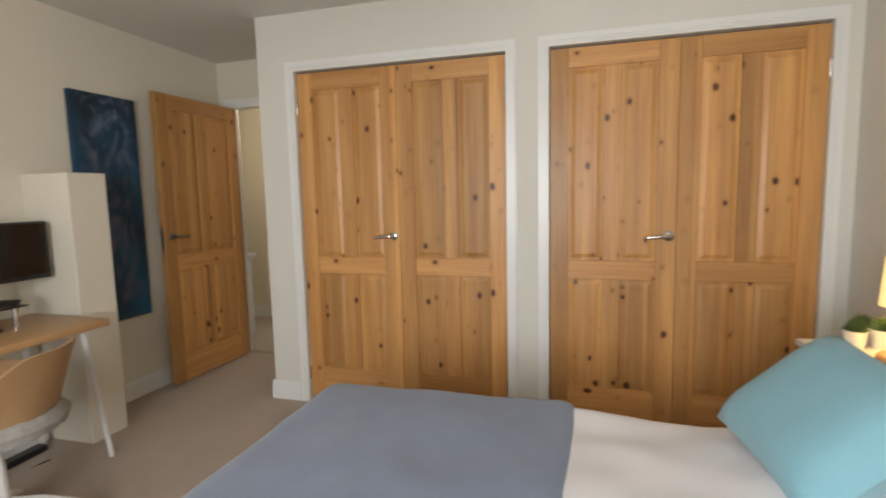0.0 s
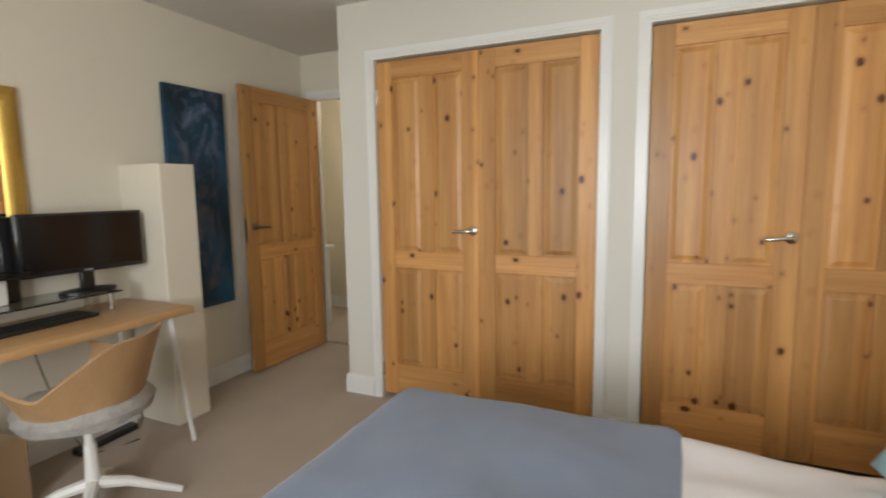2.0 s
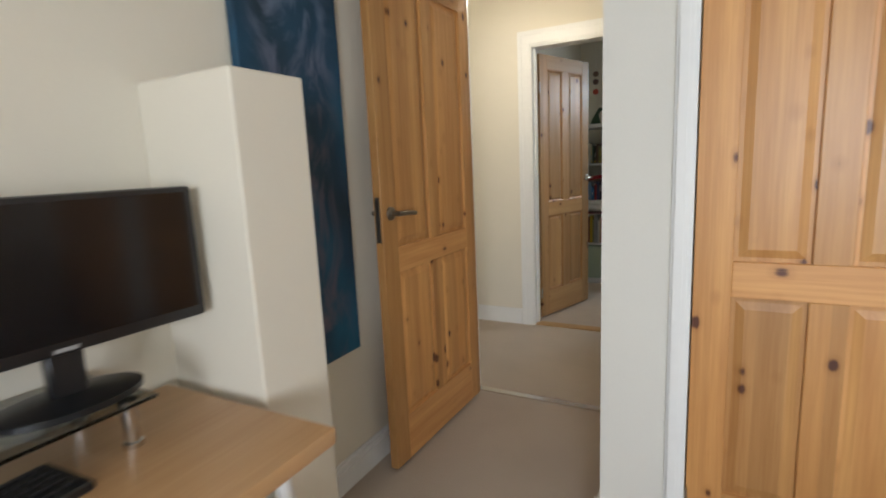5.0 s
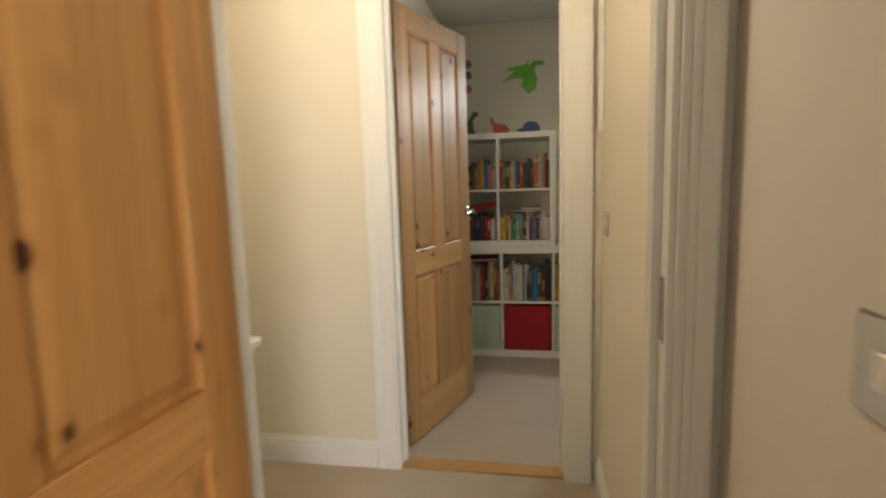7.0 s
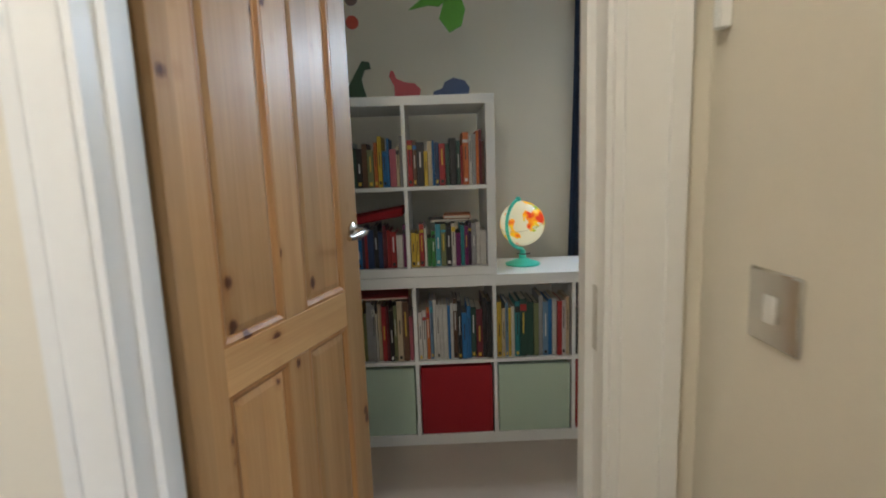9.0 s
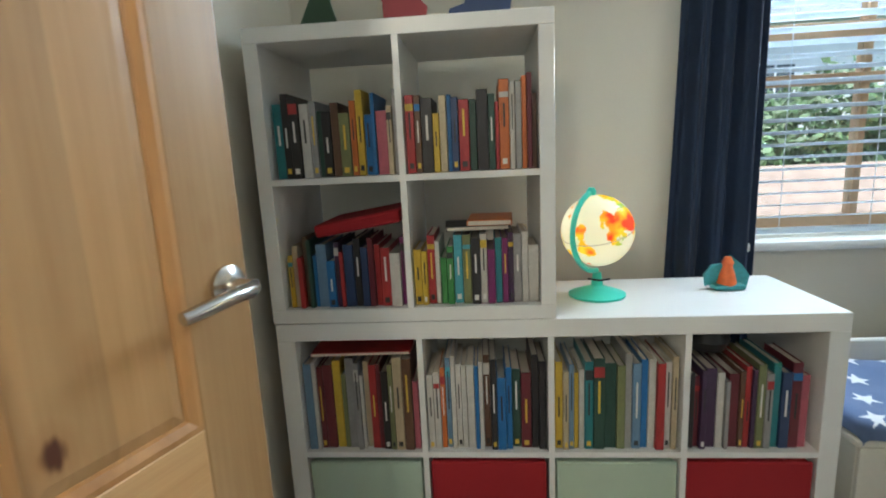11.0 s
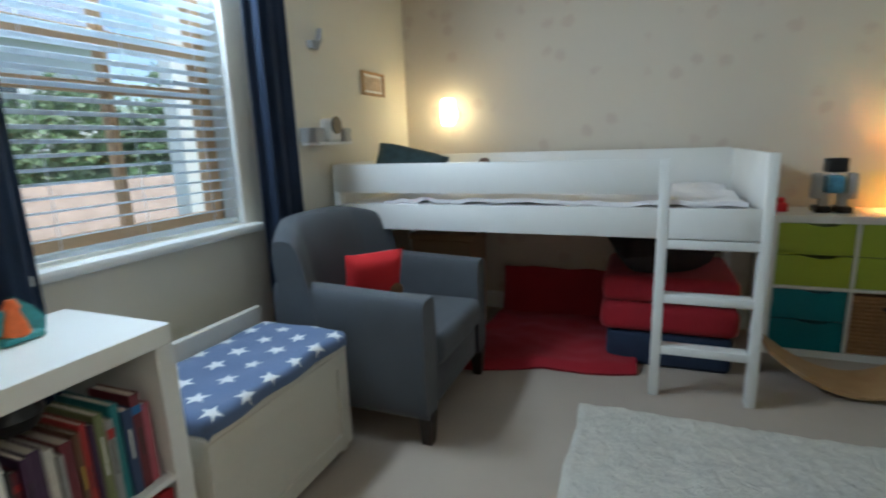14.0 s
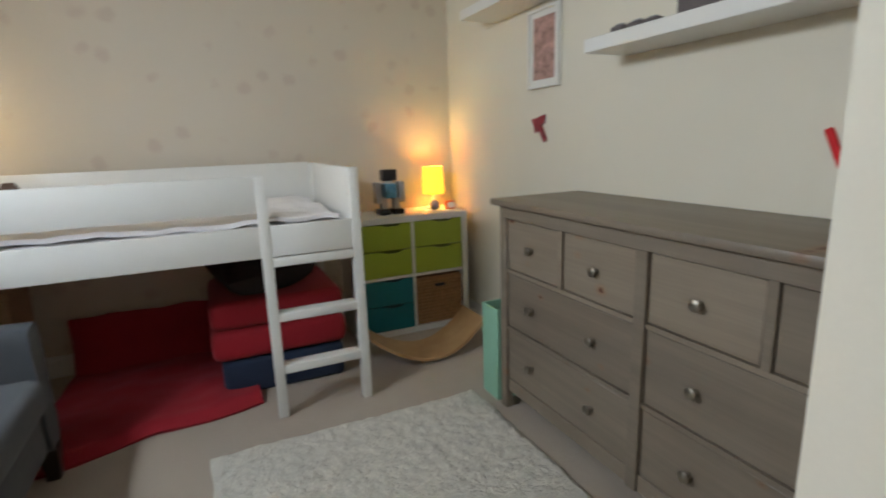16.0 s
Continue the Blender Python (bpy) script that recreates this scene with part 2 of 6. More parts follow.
def lathe(profile, n=24, bm=None, c=(0, 0, 0), loop=False):
    if loop: profile = list(profile) + [profile[0]]
    bm = bm or bmesh.new(); rings = []
    for r, z in profile:
        rings.append([bm.verts.new((c[0] + r * math.cos(a), c[1] + r * math.sin(a), c[2] + z)) for a in (2 * math.pi * k / n for k in range(n))])
    for a, b in zip(rings, rings[1:]):
        for k in range(n): bm.faces.new((a[k], a[(k + 1) % n], b[(k + 1) % n], b[k]))
    if loop: bmesh.ops.remove_doubles(bm, verts=bm.verts[:], dist=1e-5)
    else: bm.faces.new(rings[0][::-1]); bm.faces.new(rings[-1])
    return bm


def sheet(fn, nu, nv, thick=0.0):
    """A grid fn(u, v) -> point, given a thickness along its normals."""
    bm = bmesh.new(); g = [[bm.verts.new(fn(i / nu, j / nv)) for j in range(nv + 1)] for i in range(nu + 1)]
    for i in range(nu):
        for j in range(nv): bm.faces.new((g[i][j], g[i + 1][j], g[i + 1][j + 1], g[i][j + 1]))
    if thick:
        bm.normal_update(); bmesh.ops.solidify(bm, geom=bm.faces[:], thickness=thick)
    return bm


def extrude_outline(pts, t, axis="y"):
    """A flat outline in x and z, given a thickness along y."""
    bm = bmesh.new()
    a = [bm.verts.new((x, -t / 2, z)) for x, z in pts]; b = [bm.verts.new((x, t / 2, z)) for x, z in pts]
    bm.faces.new(a); bm.faces.new(b[::-1])
    for i in range(len(pts)): bm.faces.new((a[i], b[i], b[(i + 1) % len(pts)], a[(i + 1) % len(pts)]))
    return bm


def cushion(w, h, t, n=14, sag=0.06):
    """A stuffed cushion standing in x and z, pinched at its seams."""
    bm = bmesh.new()
    for s in (1, -1):
        g = []
        for i in range(n + 1):
            row = []
            for j in range(n + 1):
                u, v = 2 * i / n - 1, 2 * j / n - 1
                k = max(0.0, (1 - u ** 4) * (1 - v ** 4)) ** 0.55
                pu = 1 - sag * (1 - abs(v) ** 2) * abs(u) ** 3; pv = 1 - sag * (1 - abs(u) ** 2) * abs(v) ** 3
                wob = 0.06 * noise.noise(Vector((u * 1.7 + w, v * 1.9 + t * 9, s * 2.0)))
                row.append(bm.verts.new((u * w / 2 * pu, s * t / 2 * k * (1 + wob), v * h / 2 * pv)))
            g.append(row)
        for i in range(n):
            for j in range(n):
                q = (g[i][j], g[i + 1][j], g[i + 1][j + 1], g[i][j + 1]); bm.faces.new(q if s < 0 else q[::-1])
    bmesh.ops.remove_doubles(bm, verts=bm.verts[:], dist=1e-5)
    return bm


# the bedroom is set out on a plan of its own, laid into the house by this matrix
BEDROOM = Matrix.Translation((0, 3.187, 0)) @ Matrix.Diagonal((1.017, 1.017, 1.017, 1)) @ Matrix.Translation((0, -3.187, 0))
HOUSE = Matrix.Identity(4)
plan = BEDROOM


def mesh_of(name, bm, material, smooth=True):
    bmesh.ops.recalc_face_normals(bm, faces=bm.faces[:])
    if smooth:
        for f in bm.faces: f.smooth = True
        for e in bm.edges: e.smooth = len(e.link_faces) == 2 and e.calc_face_angle(0) < 0.7
    me = bpy.data.meshes.new(name); bm.to_mesh(me); bm.free(); me.materials.append(material)
    return me


def part(name, bm, material, parent, label="", m=None, smooth=True):
    o = new(name, mesh_of(name, bm, material, smooth)); o.parent = parent
    if m is not None: o.matrix_basis = m
    return tagged(o, label)


def again(ob, name, parent, m):
    o = new(name, ob.data); o.parent = parent; o.matrix_basis = m
    return o


def thing(name, label, category, m, group=""):
    o = new(name); o.empty_display_size = 0.1; o.matrix_basis = plan @ m
    return tagged(o, label, category, group)


def solid(name, bm, material, label, category, m=None, group="", kind="", smooth=True):
    o = new(name, mesh_of(name, bm, material, smooth))
    o.matrix_basis = plan @ m if m is not None else plan
    return tagged(o, label, category, group, kind)


def struct(name, boxes, material, label, bev=0.0):
    bm = bmesh.new()
    for b in boxes: addbox(bm, *b, bev)
    return solid(name, bm, material, label, name.split("_")[0], kind="structure", smooth=False)


# ---- structure ----
H = 2.405
plan = HOUSE
struct("floor", [(-4.6, 1.3, -1.4, 7.4, -0.2, 0)], CARPET, "beige cut-pile carpet running through all the rooms")
struct("ceiling", [(-4.6, 1.3, -1.4, 7.4, H, H + 0.15)], CEIL, "white painted plaster ceiling")
plan = BEDROOM
struct("wall_bedroom_west", [(-3.12, -2.98, -1.2, 4.035, 0, H)], WALL, "cream painted bedroom wall")
struct("wall_bedroom_east", [(1.05, 1.2, -1.2, 4.0, 0, H)], WALL_WHITE, "white painted bedroom wall behind the bed")
struct("wall_bedroom_south", [(-2.98, -1.8, -1.35, -1.2, 0, H), (0.0, 1.05, -1.35, -1.2, 0, H), (-1.8, 0.0, -1.35, -1.2, 0, 0.9), (-1.8, 0.0, -1.35, -1.2, 2.15, H)], WALL_WHITE, "bedroom wall with a window opening")
# built-in wardrobe front with two openings, and the return of the door recess
WY = 3.165
struct("wall_wardrobe", [(-2.06, -1.815, WY, 3.26, 0, H), (-1.815, -0.55, WY, 3.26, 2.03, H), (-0.55, -0.325, WY, 3.26, 0, H), (-0.325, 0.935, WY, 3.26, 2.03, H), (0.935, 1.05, WY, 3.26, 0, H),
                         (-2.06, -1.96, 3.26, 3.95, 0, H), (-1.96, 1.05, 3.80, 3.95, 0, H)], WALL_WHITE, "white painted wardrobe surround")
# wall between bedroom and landing, with the door opening
struct("wall_landing_south", [(-2.98, -2.90, 3.95, 4.035, 0, H), (-2.90, -2.115, 3.95, 4.035, 2.03, H), (-2.115, -1.96, 3.95, 4.035, 0, H), (-4.55, -3.12, 3.92, 4.035, 0, H)], WALL, "cream wall round the bedroom doorway")
plan = HOUSE
struct("wall_landing_east", [(-2.12, -1.993, 4.052, 5.29, 0, H)], WALL, "cream landing wall beside the switch")
struct("wall_landing_north", [(-4.6, -2.975, 5.17, 5.29, 0, H), (-2.975, -2.235, 5.17, 5.29, 2.03, H), (-2.235, -2.12, 5.17, 5.29, 0, H)], WALL, "cream landing wall round the child's doorway")
struct("wall_landing_west", [(-4.6, -4.48, 4.0, 5.17, 0, H)], WALL, "cream wall at the end of the landing")
# child's room
struct("wall_child_west", [(-3.2, -3.06, 5.29, 7.17, 0, H)], WALL, "cream wall behind the open door")
struct("wall_child_south", [(-1.993, 1.07, 3.951, 4.09, 0, H)], WALL, "cream wall behind the chest of drawers")
WX0, WX1, WZ0, WZ1 = -1.53, -0.63, 0.875, 2.12
struct("wall_child_north", [(-3.2, WX0, 7.17, 7.40, 0, H), (WX1, 1.2, 7.17, 7.40, 0, H), (WX0, WX1, 7.17, 7.40, 0, WZ0), (WX0, WX1, 7.17, 7.40, WZ1, H)], WALL, "cream wall with the window opening")

m, n, l, b = mat("cloud_wallpaper")
v = coords(n, l); w = n.new("ShaderNodeTexVoronoi"); w.inputs["Scale"].default_value = 6.5; w.inputs["Randomness"].default_value = 0.55
dn = noise_tex(n, l, v, 14, 4); l.new(v, w.inputs["Vector"])
sub = n.new("ShaderNodeMath"); sub.operation = "MULTIPLY_ADD"; sub.inputs[1].default_value = 0.5; l.new(dn, sub.inputs[0]); l.new(w.outputs["Distance"], sub.inputs[2])
mr = n.new("ShaderNodeMapRange"); mr.inputs[1].default_value, mr.inputs[2].default_value = 0.56, 0.42; l.new(sub.outputs[0], mr.inputs[0])
mv = n.new("ShaderNodeMath"); mv.operation = "MULTIPLY"; mv.inputs[1].default_value = 0.45; l.new(mr.outputs[0], mv.inputs[0])
mx = n.new("ShaderNodeMix"); mx.data_type = "RGBA"; mx.inputs["A"].default_value = (0.64, 0.57, 0.48, 1); mx.inputs["B"].default_value = (0.52, 0.40, 0.35, 1)
l.new(mv.outputs[0], mx.inputs["Factor"]); l.new(mx.outputs["Result"], b.inputs["Base Color"]); b.inputs["Roughness"].default_value = 0.8
bump(n, l, b, dn, 0.15); PAPER = m
struct("wall_child_east", [(1.07, 1.2, 3.951, 7.17, 0, H)], PAPER, "beige wallpaper with faint rosy motifs")

# skirting boards with a stepped top
def skirting(name, runs):
    bm = bmesh.new()
    for (x0, y0, x1, y1, nx, ny) in runs:
        for d, z0, z1 in ((0.018, 0, 0.085), (0.013, 0.085, 0.105), (0.007, 0.105, 0.118)):
            addbox(bm, min(x0, x1, x0 + nx * d, x1 + nx * d), max(x0, x1, x0 + nx * d, x1 + nx * d), min(y0, y1, y0 + ny * d, y1 + ny * d), max(y0, y1, y0 + ny * d, y1 + ny * d), z0, z1)
    solid(name, bm, GLOSS, "white gloss stepped skirting board", "skirting board", kind="structure", smooth=False)


plan = BEDROOM
skirting("baseboard_bedroom", [(-2.98, -1.2, -2.98, 2.38, 1, 0), (-2.98, 2.6, -2.98, 3.93, 1, 0), (-2.078, WY, -1.87, WY, 0, -1), (-2.06, WY, -2.06, 3.93, -1, 0), (-0.50, WY, -0.375, WY, 0, -1), (1.05, -1.2, 1.05, 3.1, -1, 0)])
plan = HOUSE
skirting("baseboard_landing", [(-4.48, 5.17, -3.052, 5.17, 0, -1), (-2.12, 4.13, -2.12, 5.15, -1, 0)])
skirting("baseboard_child", [(-3.06, 7.17, 1.07, 7.17, 0, -1), (1.07, 4.09, 1.07, 7.17, -1, 0), (-1.98, 4.09, 1.07, 4.09, 0, 1), (-3.06, 5.35, -3.06, 7.17, 1, 0)])


def architrave(name, x0, x1, top, yf, side, w=0.062, skip=()):
    """Moulded casing round an opening in a wall that runs along x; side is the way it stands proud."""
    bm = bmesh.new()
    for d, a, c in ((0.010, 0.0, w), (0.017, 0.012, w - 0.012), (0.022, w - 0.032, w - 0.008)):
        ya, yb = sorted((yf, yf + side * d))
        if "l" not in skip: addbox(bm, x0 - c, x0 - a, ya, yb, 0, top + c)
        if "r" not in skip: addbox(bm, x1 + a, x1 + c, ya, yb, 0, top + c)
        addbox(bm, x0 - (a if "l" not in skip else 0), x1 + (a if "r" not in skip else 0), ya, yb, top + a, top + c)
    solid(name, bm, GLOSS, "white gloss moulded door casing", "door casing", kind="structure", smooth=False)


def lining(name, x0, x1, top, y0, y1, stop):
    bm = bmesh.new()
    for a, c in ((x0, x0 + 0.025), (x1 - 0.025, x1)): addbox(bm, a, c, y0, y1, 0, top)
    addbox(bm, x0, x1, y0, y1, top, top + 0.02)
    addbox(bm, x0 + 0.025, x0 + 0.038, stop, stop + 0.035, 0, top); addbox(bm, x1 - 0.038, x1 - 0.025, stop, stop + 0.035, 0, top)
    o = solid(name, bm, GLOSS, "white gloss door lining with a stop bead", "door frame", kind="structure", smooth=False)
    part("strike_plate", box(x1 - 0.0265, x1 - 0.0235, (y0 + y1) / 2 - 0.012 - 0.02, (y0 + y1) / 2 + 0.012 - 0.02, 0.96, 1.06), STEEL, o, "steel strike plate")
    return o


plan = BEDROOM
architrave("trim_wardrobe_a", -1.815, -0.55, 2.03, WY, -1, 0.055)
architrave("trim_wardrobe_b", -0.325, 0.935, 2.03, WY, -1, 0.055)
lining("door_frame_bedroom", -2.90, -2.115, 2.01, 3.948, 4.037, 3.99)
architrave("trim_bedroom_door", -2.875, -2.13, 2.02, 3.947, -1, 0.055)
architrave("trim_bedroom_landing", -2.875, -2.15, 2.02, 4.038, 1, 0.05, skip="l")
plan = HOUSE
lining("door_frame_child", -2.975, -2.235, 2.01, 5.168, 5.292, 5.215)
architrave("trim_child_landing", -2.948, -2.252, 2.02, 5.168, -1, 0.102)
struct("trim_threshold_child", [(-2.949, -2.261, 5.17, 5.25, 0, 0.008)], STRIP, "oak threshold strip")
plan = BEDROOM
struct("trim_threshold_bedroom", [(-2.875, -2.14, 3.97, 4.01, 0, 0.006)], STEEL, "metal carpet strip in the doorway")

plan = BEDROOM

# ---- doors ----
def leaf(o, w, h, material, rail, moulding=None, t=0.036):
    """A four-panel pine leaf standing from x=0 to x=w; its front looks along -y."""
    st, z1, z2 = 0.095, 0.80, 0.90
    for x in (0, w - st): part("stile", box(x, x + st, 0, t, 0.005, h, 0.0018), material, o)
    for a, c in ((0.005, 0.20), (z1, z2), (h - 0.10, h)): part("rail", box(st, w - st, 0, t, a, c, 0.0018), rail, o)
    mid = w / 2
    for a, c in ((0.20, z1), (z2, h - 0.10)):
        part("muntin", box(mid - 0.042, mid + 0.042, 0, t, a, c, 0.0018), material, o)
        for x0, x1 in ((st, mid - 0.042), (mid + 0.042, w - st)):
            def rings_of(steps, caps):
                bm = bmesh.new(); rings = []
                for d, y in steps:
                    rings.append([bm.verts.new((x, y, z)) for x, z in ((x0 + d, a + d), (x1 - d, a + d), (x1 - d, c - d), (x0 + d, c - d))])
                for r, q in zip(rings, rings[1:]):
                    for i in range(4): bm.faces.new((r[i], r[(i + 1) % 4], q[(i + 1) % 4], q[i]))
                if caps: bm.faces.new(rings[0]); bm.faces.new(rings[-1])
                else:
                    for i in range(4): bm.faces.new((rings[-1][i], rings[-1][(i + 1) % 4], rings[0][(i + 1) % 4], rings[0][i]))
                return bm
            part("panel", rings_of(((0.034, 0.005), (0.012, 0.012), (-0.002, 0.012), (-0.002, t - 0.012), (0.012, t - 0.012), (0.034, t - 0.005)), True), material, o, smooth=False)
            if moulding:
                for s0, s1, s2 in ((0.0012, 0.006, 0.0125), (t - 0.0012, t - 0.006, t - 0.0125)):
                    part("moulding", rings_of(((0.0, s0), (0.007, s0), (0.016, s1), (0.020, s2), (0.0, s2)), False), moulding, o, "amber pine moulding", smooth=False)


def lever(o, x, z, y, way, side, metal=STEEL):
    """A lever handle on a round rose; side is -1 on the front and 1 on the back."""
    h = part("door_handle", lathe([(0.026, 0), (0.026, 0.006), (0.02, 0.010), (0.011, 0.012), (0.010, 0.045)], 20), metal, o, "brushed steel lever handle", pose(x, y, z, 90 if side < 0 else -90))
    part("lever", tube([(0, 0, 0.042), (way * 0.012, 0, 0.050), (way * 0.04, 0, 0.051), (way * 0.075, 0.004 * side, 0.050), (way * 0.105, 0.007 * side, 0.047)], [0.010, 0.010, 0.0095, 0.009, 0.008], 10), metal, h)


def hinge(o, x, y, z):
    part("hinge", tube([(x, y, z - 0.04), (x, y, z + 0.04)], 0.006, 8), STEEL, o)


def wardrobe_door(x, w, handle):
    o = thing("wardrobe_door", "closed knotty pine wardrobe door with four panels" + (" and a steel lever" if handle else ""), "wardrobe door", pose(x, 3.186, 0.02), "wardrobe doors")
    leaf(o, w, 2.0, PINE, PINE_RAIL)
    if handle: lever(o, w - 0.035, 1.03, 0, -1, -1)
    for z in (0.16, 1.80): hinge(o, 0.0 if handle else w, -0.008, z)
    return o


wardrobe_door(-1.811, 0.6285, True); wardrobe_door(-1.1817, 0.6285, False)
wardrobe_door(-0.321, 0.627, True); wardrobe_door(0.3067, 0.627, False)

d = tagged(thing("door_1", "open knotty pine bedroom door with lever handle", "door", pose(-2.862, 3.935, 0.008, 0, 0, -91.5)), kind="structure")
leaf(d, 0.775, 1.99, PINE, PINE_RAIL)
lever(d, 0.775 - 0.055, 1.035, 0.036, -1, 1, BRONZE); lever(d, 0.775 - 0.055, 1.035, 0, -1, -1, BRONZE)
part("latch_plate", box(0.774, 0.777, 0.008, 0.028, 0.93, 1.10), BRONZE, d, "dull metal latch plate")
for z in (0.2, 1.75): hinge(d, 0.0, 0.0, z)
plan = HOUSE
d = tagged(thing("door_2", "open pale pine door of the child's room", "door", pose(-2.945, 5.332, 0.008, 0, 0, 71.2)), kind="structure")
leaf(d, 0.675, 1.99, PINE_PALE, PINE_PALE_RAIL, PINE_EDGE)
lever(d, 0.675 - 0.035, 1.065, 0, -1, -1); lever(d, 0.675 - 0.05, 1.045, 0.036, -1, 1)
for z in (0.2, 1.75): hinge(d, 0.0, 0.0, z)


def switch(name, m):
    o = thing(name, "brushed metal rocker light switch plate on the wall", "light switch", m)
    part("plate", box(-0.043, 0.043, -0.006, 0, -0.043, 0.043, 0.003), STEEL, o)
    part("rocker", box(-0.010, 0.010, -0.011, -0.006, -0.016, 0.016, 0.002), WHITE_METAL, o, "small white rocker")


plan = BEDROOM
switch("light_switch", pose(-2.061, 3.60, 1.055, 0, 0, -90))
plan = HOUSE
switch("light_switch", pose(-2.121, 5.01, 1.072, 0, 0, -90))
cbl = thing("cable_trunking", "thin white cable trunking above the switch", "trunking", pose(-2.13, 5.13, 0))
part("channel", box(-0.008, 0.009, -0.008, 0.008, 1.40, 2.37, 0.002), GLOSS, cbl)

# newel post and low balustrade on the landing
nw = thing("newel_post", "white painted newel post with a flat cap", "newel post", pose(-3.285, 4.46, 0))
part("post", box(-0.055, 0.055, -0.055, 0.055, 0, 0.74, 0.006), GLOSS, nw)
part("cap", box(-0.092, 0.092, -0.092, 0.092, 0.755, 0.785, 0.008), GLOSS, nw)
part("collar", box(-0.075, 0.075, -0.075, 0.075, 0.735, 0.757, 0.004), GLOSS, nw)
hr = thing("balustrade", "white painted stair balustrade", "balustrade", pose(-3.345, 4.46, 0))
part("handrail", box(-1.1, 0, -0.035, 0.035, 0.70, 0.74, 0.01), GLOSS, hr)
bl = part("baluster", box(-0.115, -0.085, -0.015, 0.015, 0.0, 0.70), GLOSS, hr)
for k in range(1, 9): again(bl, "baluster", hr, pose(-0.12 * k, 0, 0))
cl = thing("ceiling_lamp", "round white glass ceiling lamp on the landing", "ceiling lamp", pose(-2.88, 4.22, 2.38))
part("base", lathe([(0.10, -0.002), (0.10, -0.02), (0.09, -0.025)], 24), WHITE_METAL, cl)
part("rim", tube([(0.11 * math.cos(a), 0.11 * math.sin(a), -0.04) for a in (k * 0.2618 for k in range(25))], 0.008, 6), WHITE_METAL, cl)

plan = BEDROOM

# ---- bedroom ----
def drape(x0, x1, y0, y1, ztop, drop, crown=0.03, wave=0.012, r=0.07, n=80):
    """A cover lying on a bed: flat inside, rolled over the edges and hanging below them."""
    def f(u, v):
        px, py = x0 - drop + (x1 - x0 + 2 * drop) * u, y0 - drop + (y1 - y0 + 2 * drop) * v
        cx, cy = min(max(px, x0 + r), x1 - r), min(max(py, y0 + r), y1 - r)
        off = Vector((px - cx, py - cy)); d = off.length
        way = off / d if d > 1e-6 else Vector((0, 0))
        bend = min(d / r, math.pi / 2); hang = min(max(0.0, d - r * math.pi / 2), drop)
        out = r * math.sin(bend) + hang * (0.05 + 0.05 * math.sin(px * 13 + py * 11))
        ex, ey = (cx - (x0 + x1) / 2) / (x1 - x0), (cy - (y0 + y1) / 2) / (y1 - y0)
        fold = wave * noise.noise(Vector((px * 3.1, py * 4.3, 1.7))) + wave * 0.5 * noise.noise(Vector((px * 9, py * 7, 3)))
        z = ztop - r * (1 - math.cos(bend)) - hang + (fold + crown * (1 - 4 * ex * ex) * (1 - 4 * ey * ey)) * max(0.0, 1 - hang * 6)
        return (cx + way.x * out, cy + way.y * out, z)
    return sheet(f, n, n, 0.008)


bed = thing("double_bed", "white double bed with slatted headboard and mattress", "bed", pose(0, 0, 0))
part("mattress", box(-1.05, 0.96, 0.95, 2.10, 0.28, 0.52, 0.05, 3), SHEET, bed, "white mattress")
part("base", box(-1.03, 0.96, 0.97, 2.08, 0.08, 0.275, 0.01), GLOSS, bed)
for x in (-0.93, 0.9):
    for y in (1.03, 2.02): part("leg", tube([(x, y, 0.0), (x, y, 0.09)], [0.025, 0.03], 10), GLOSS, bed)
part("headboard_rail", box(0.985, 1.03, 0.92, 2.14, 0.98, 1.05, 0.008), GLOSS, bed)
part("headboard_rail", box(0.985, 1.03, 0.92, 2.14, 0.52, 0.60, 0.006), GLOSS, bed)
for y in (0.92, 2.10): part("headboard_post", box(0.98, 1.035, y, y + 0.05, 0, 1.05, 0.006), GLOSS, bed)
sl = part("slat", box(0.998, 1.018, 1.0, 1.04, 0.60, 0.98, 0.003), GLOSS, bed)
for k in range(1, 11): again(sl, "slat", bed, pose(0, 0.105 * k, 0))
solid("duvet", drape(-1.06, 0.95, 0.935, 2.115, 0.563, 0.17, 0.02, 0.016), SHEET, "white cotton duvet laid over the bed", "duvet")
solid("bed_throw", drape(-1.095, -0.15, 0.915, 2.135, 0.588, 0.27, 0.016, 0.010), QUILT, "slate blue quilted throw across the foot of the bed", "bed throw")
solid("pillow", cushion(0.66, 0.42, 0.17), SHEET, "white cotton pillow leaning on the headboard", "pillow", pose(0.80, 1.80, 0.75, -18, 0, -90))
solid("pillow", cushion(0.66, 0.42, 0.17), SHEET, "white cotton pillow leaning on the headboard", "pillow", pose(0.80, 1.22, 0.75, -18, 0, -90))
solid("scatter_cushion", cushion(0.48, 0.41, 0.19), TEAL_P, "duck-egg blue square cushion on the bed", "cushion", pose(0.435, 1.82, 0.715, -50, 3.5, -82))

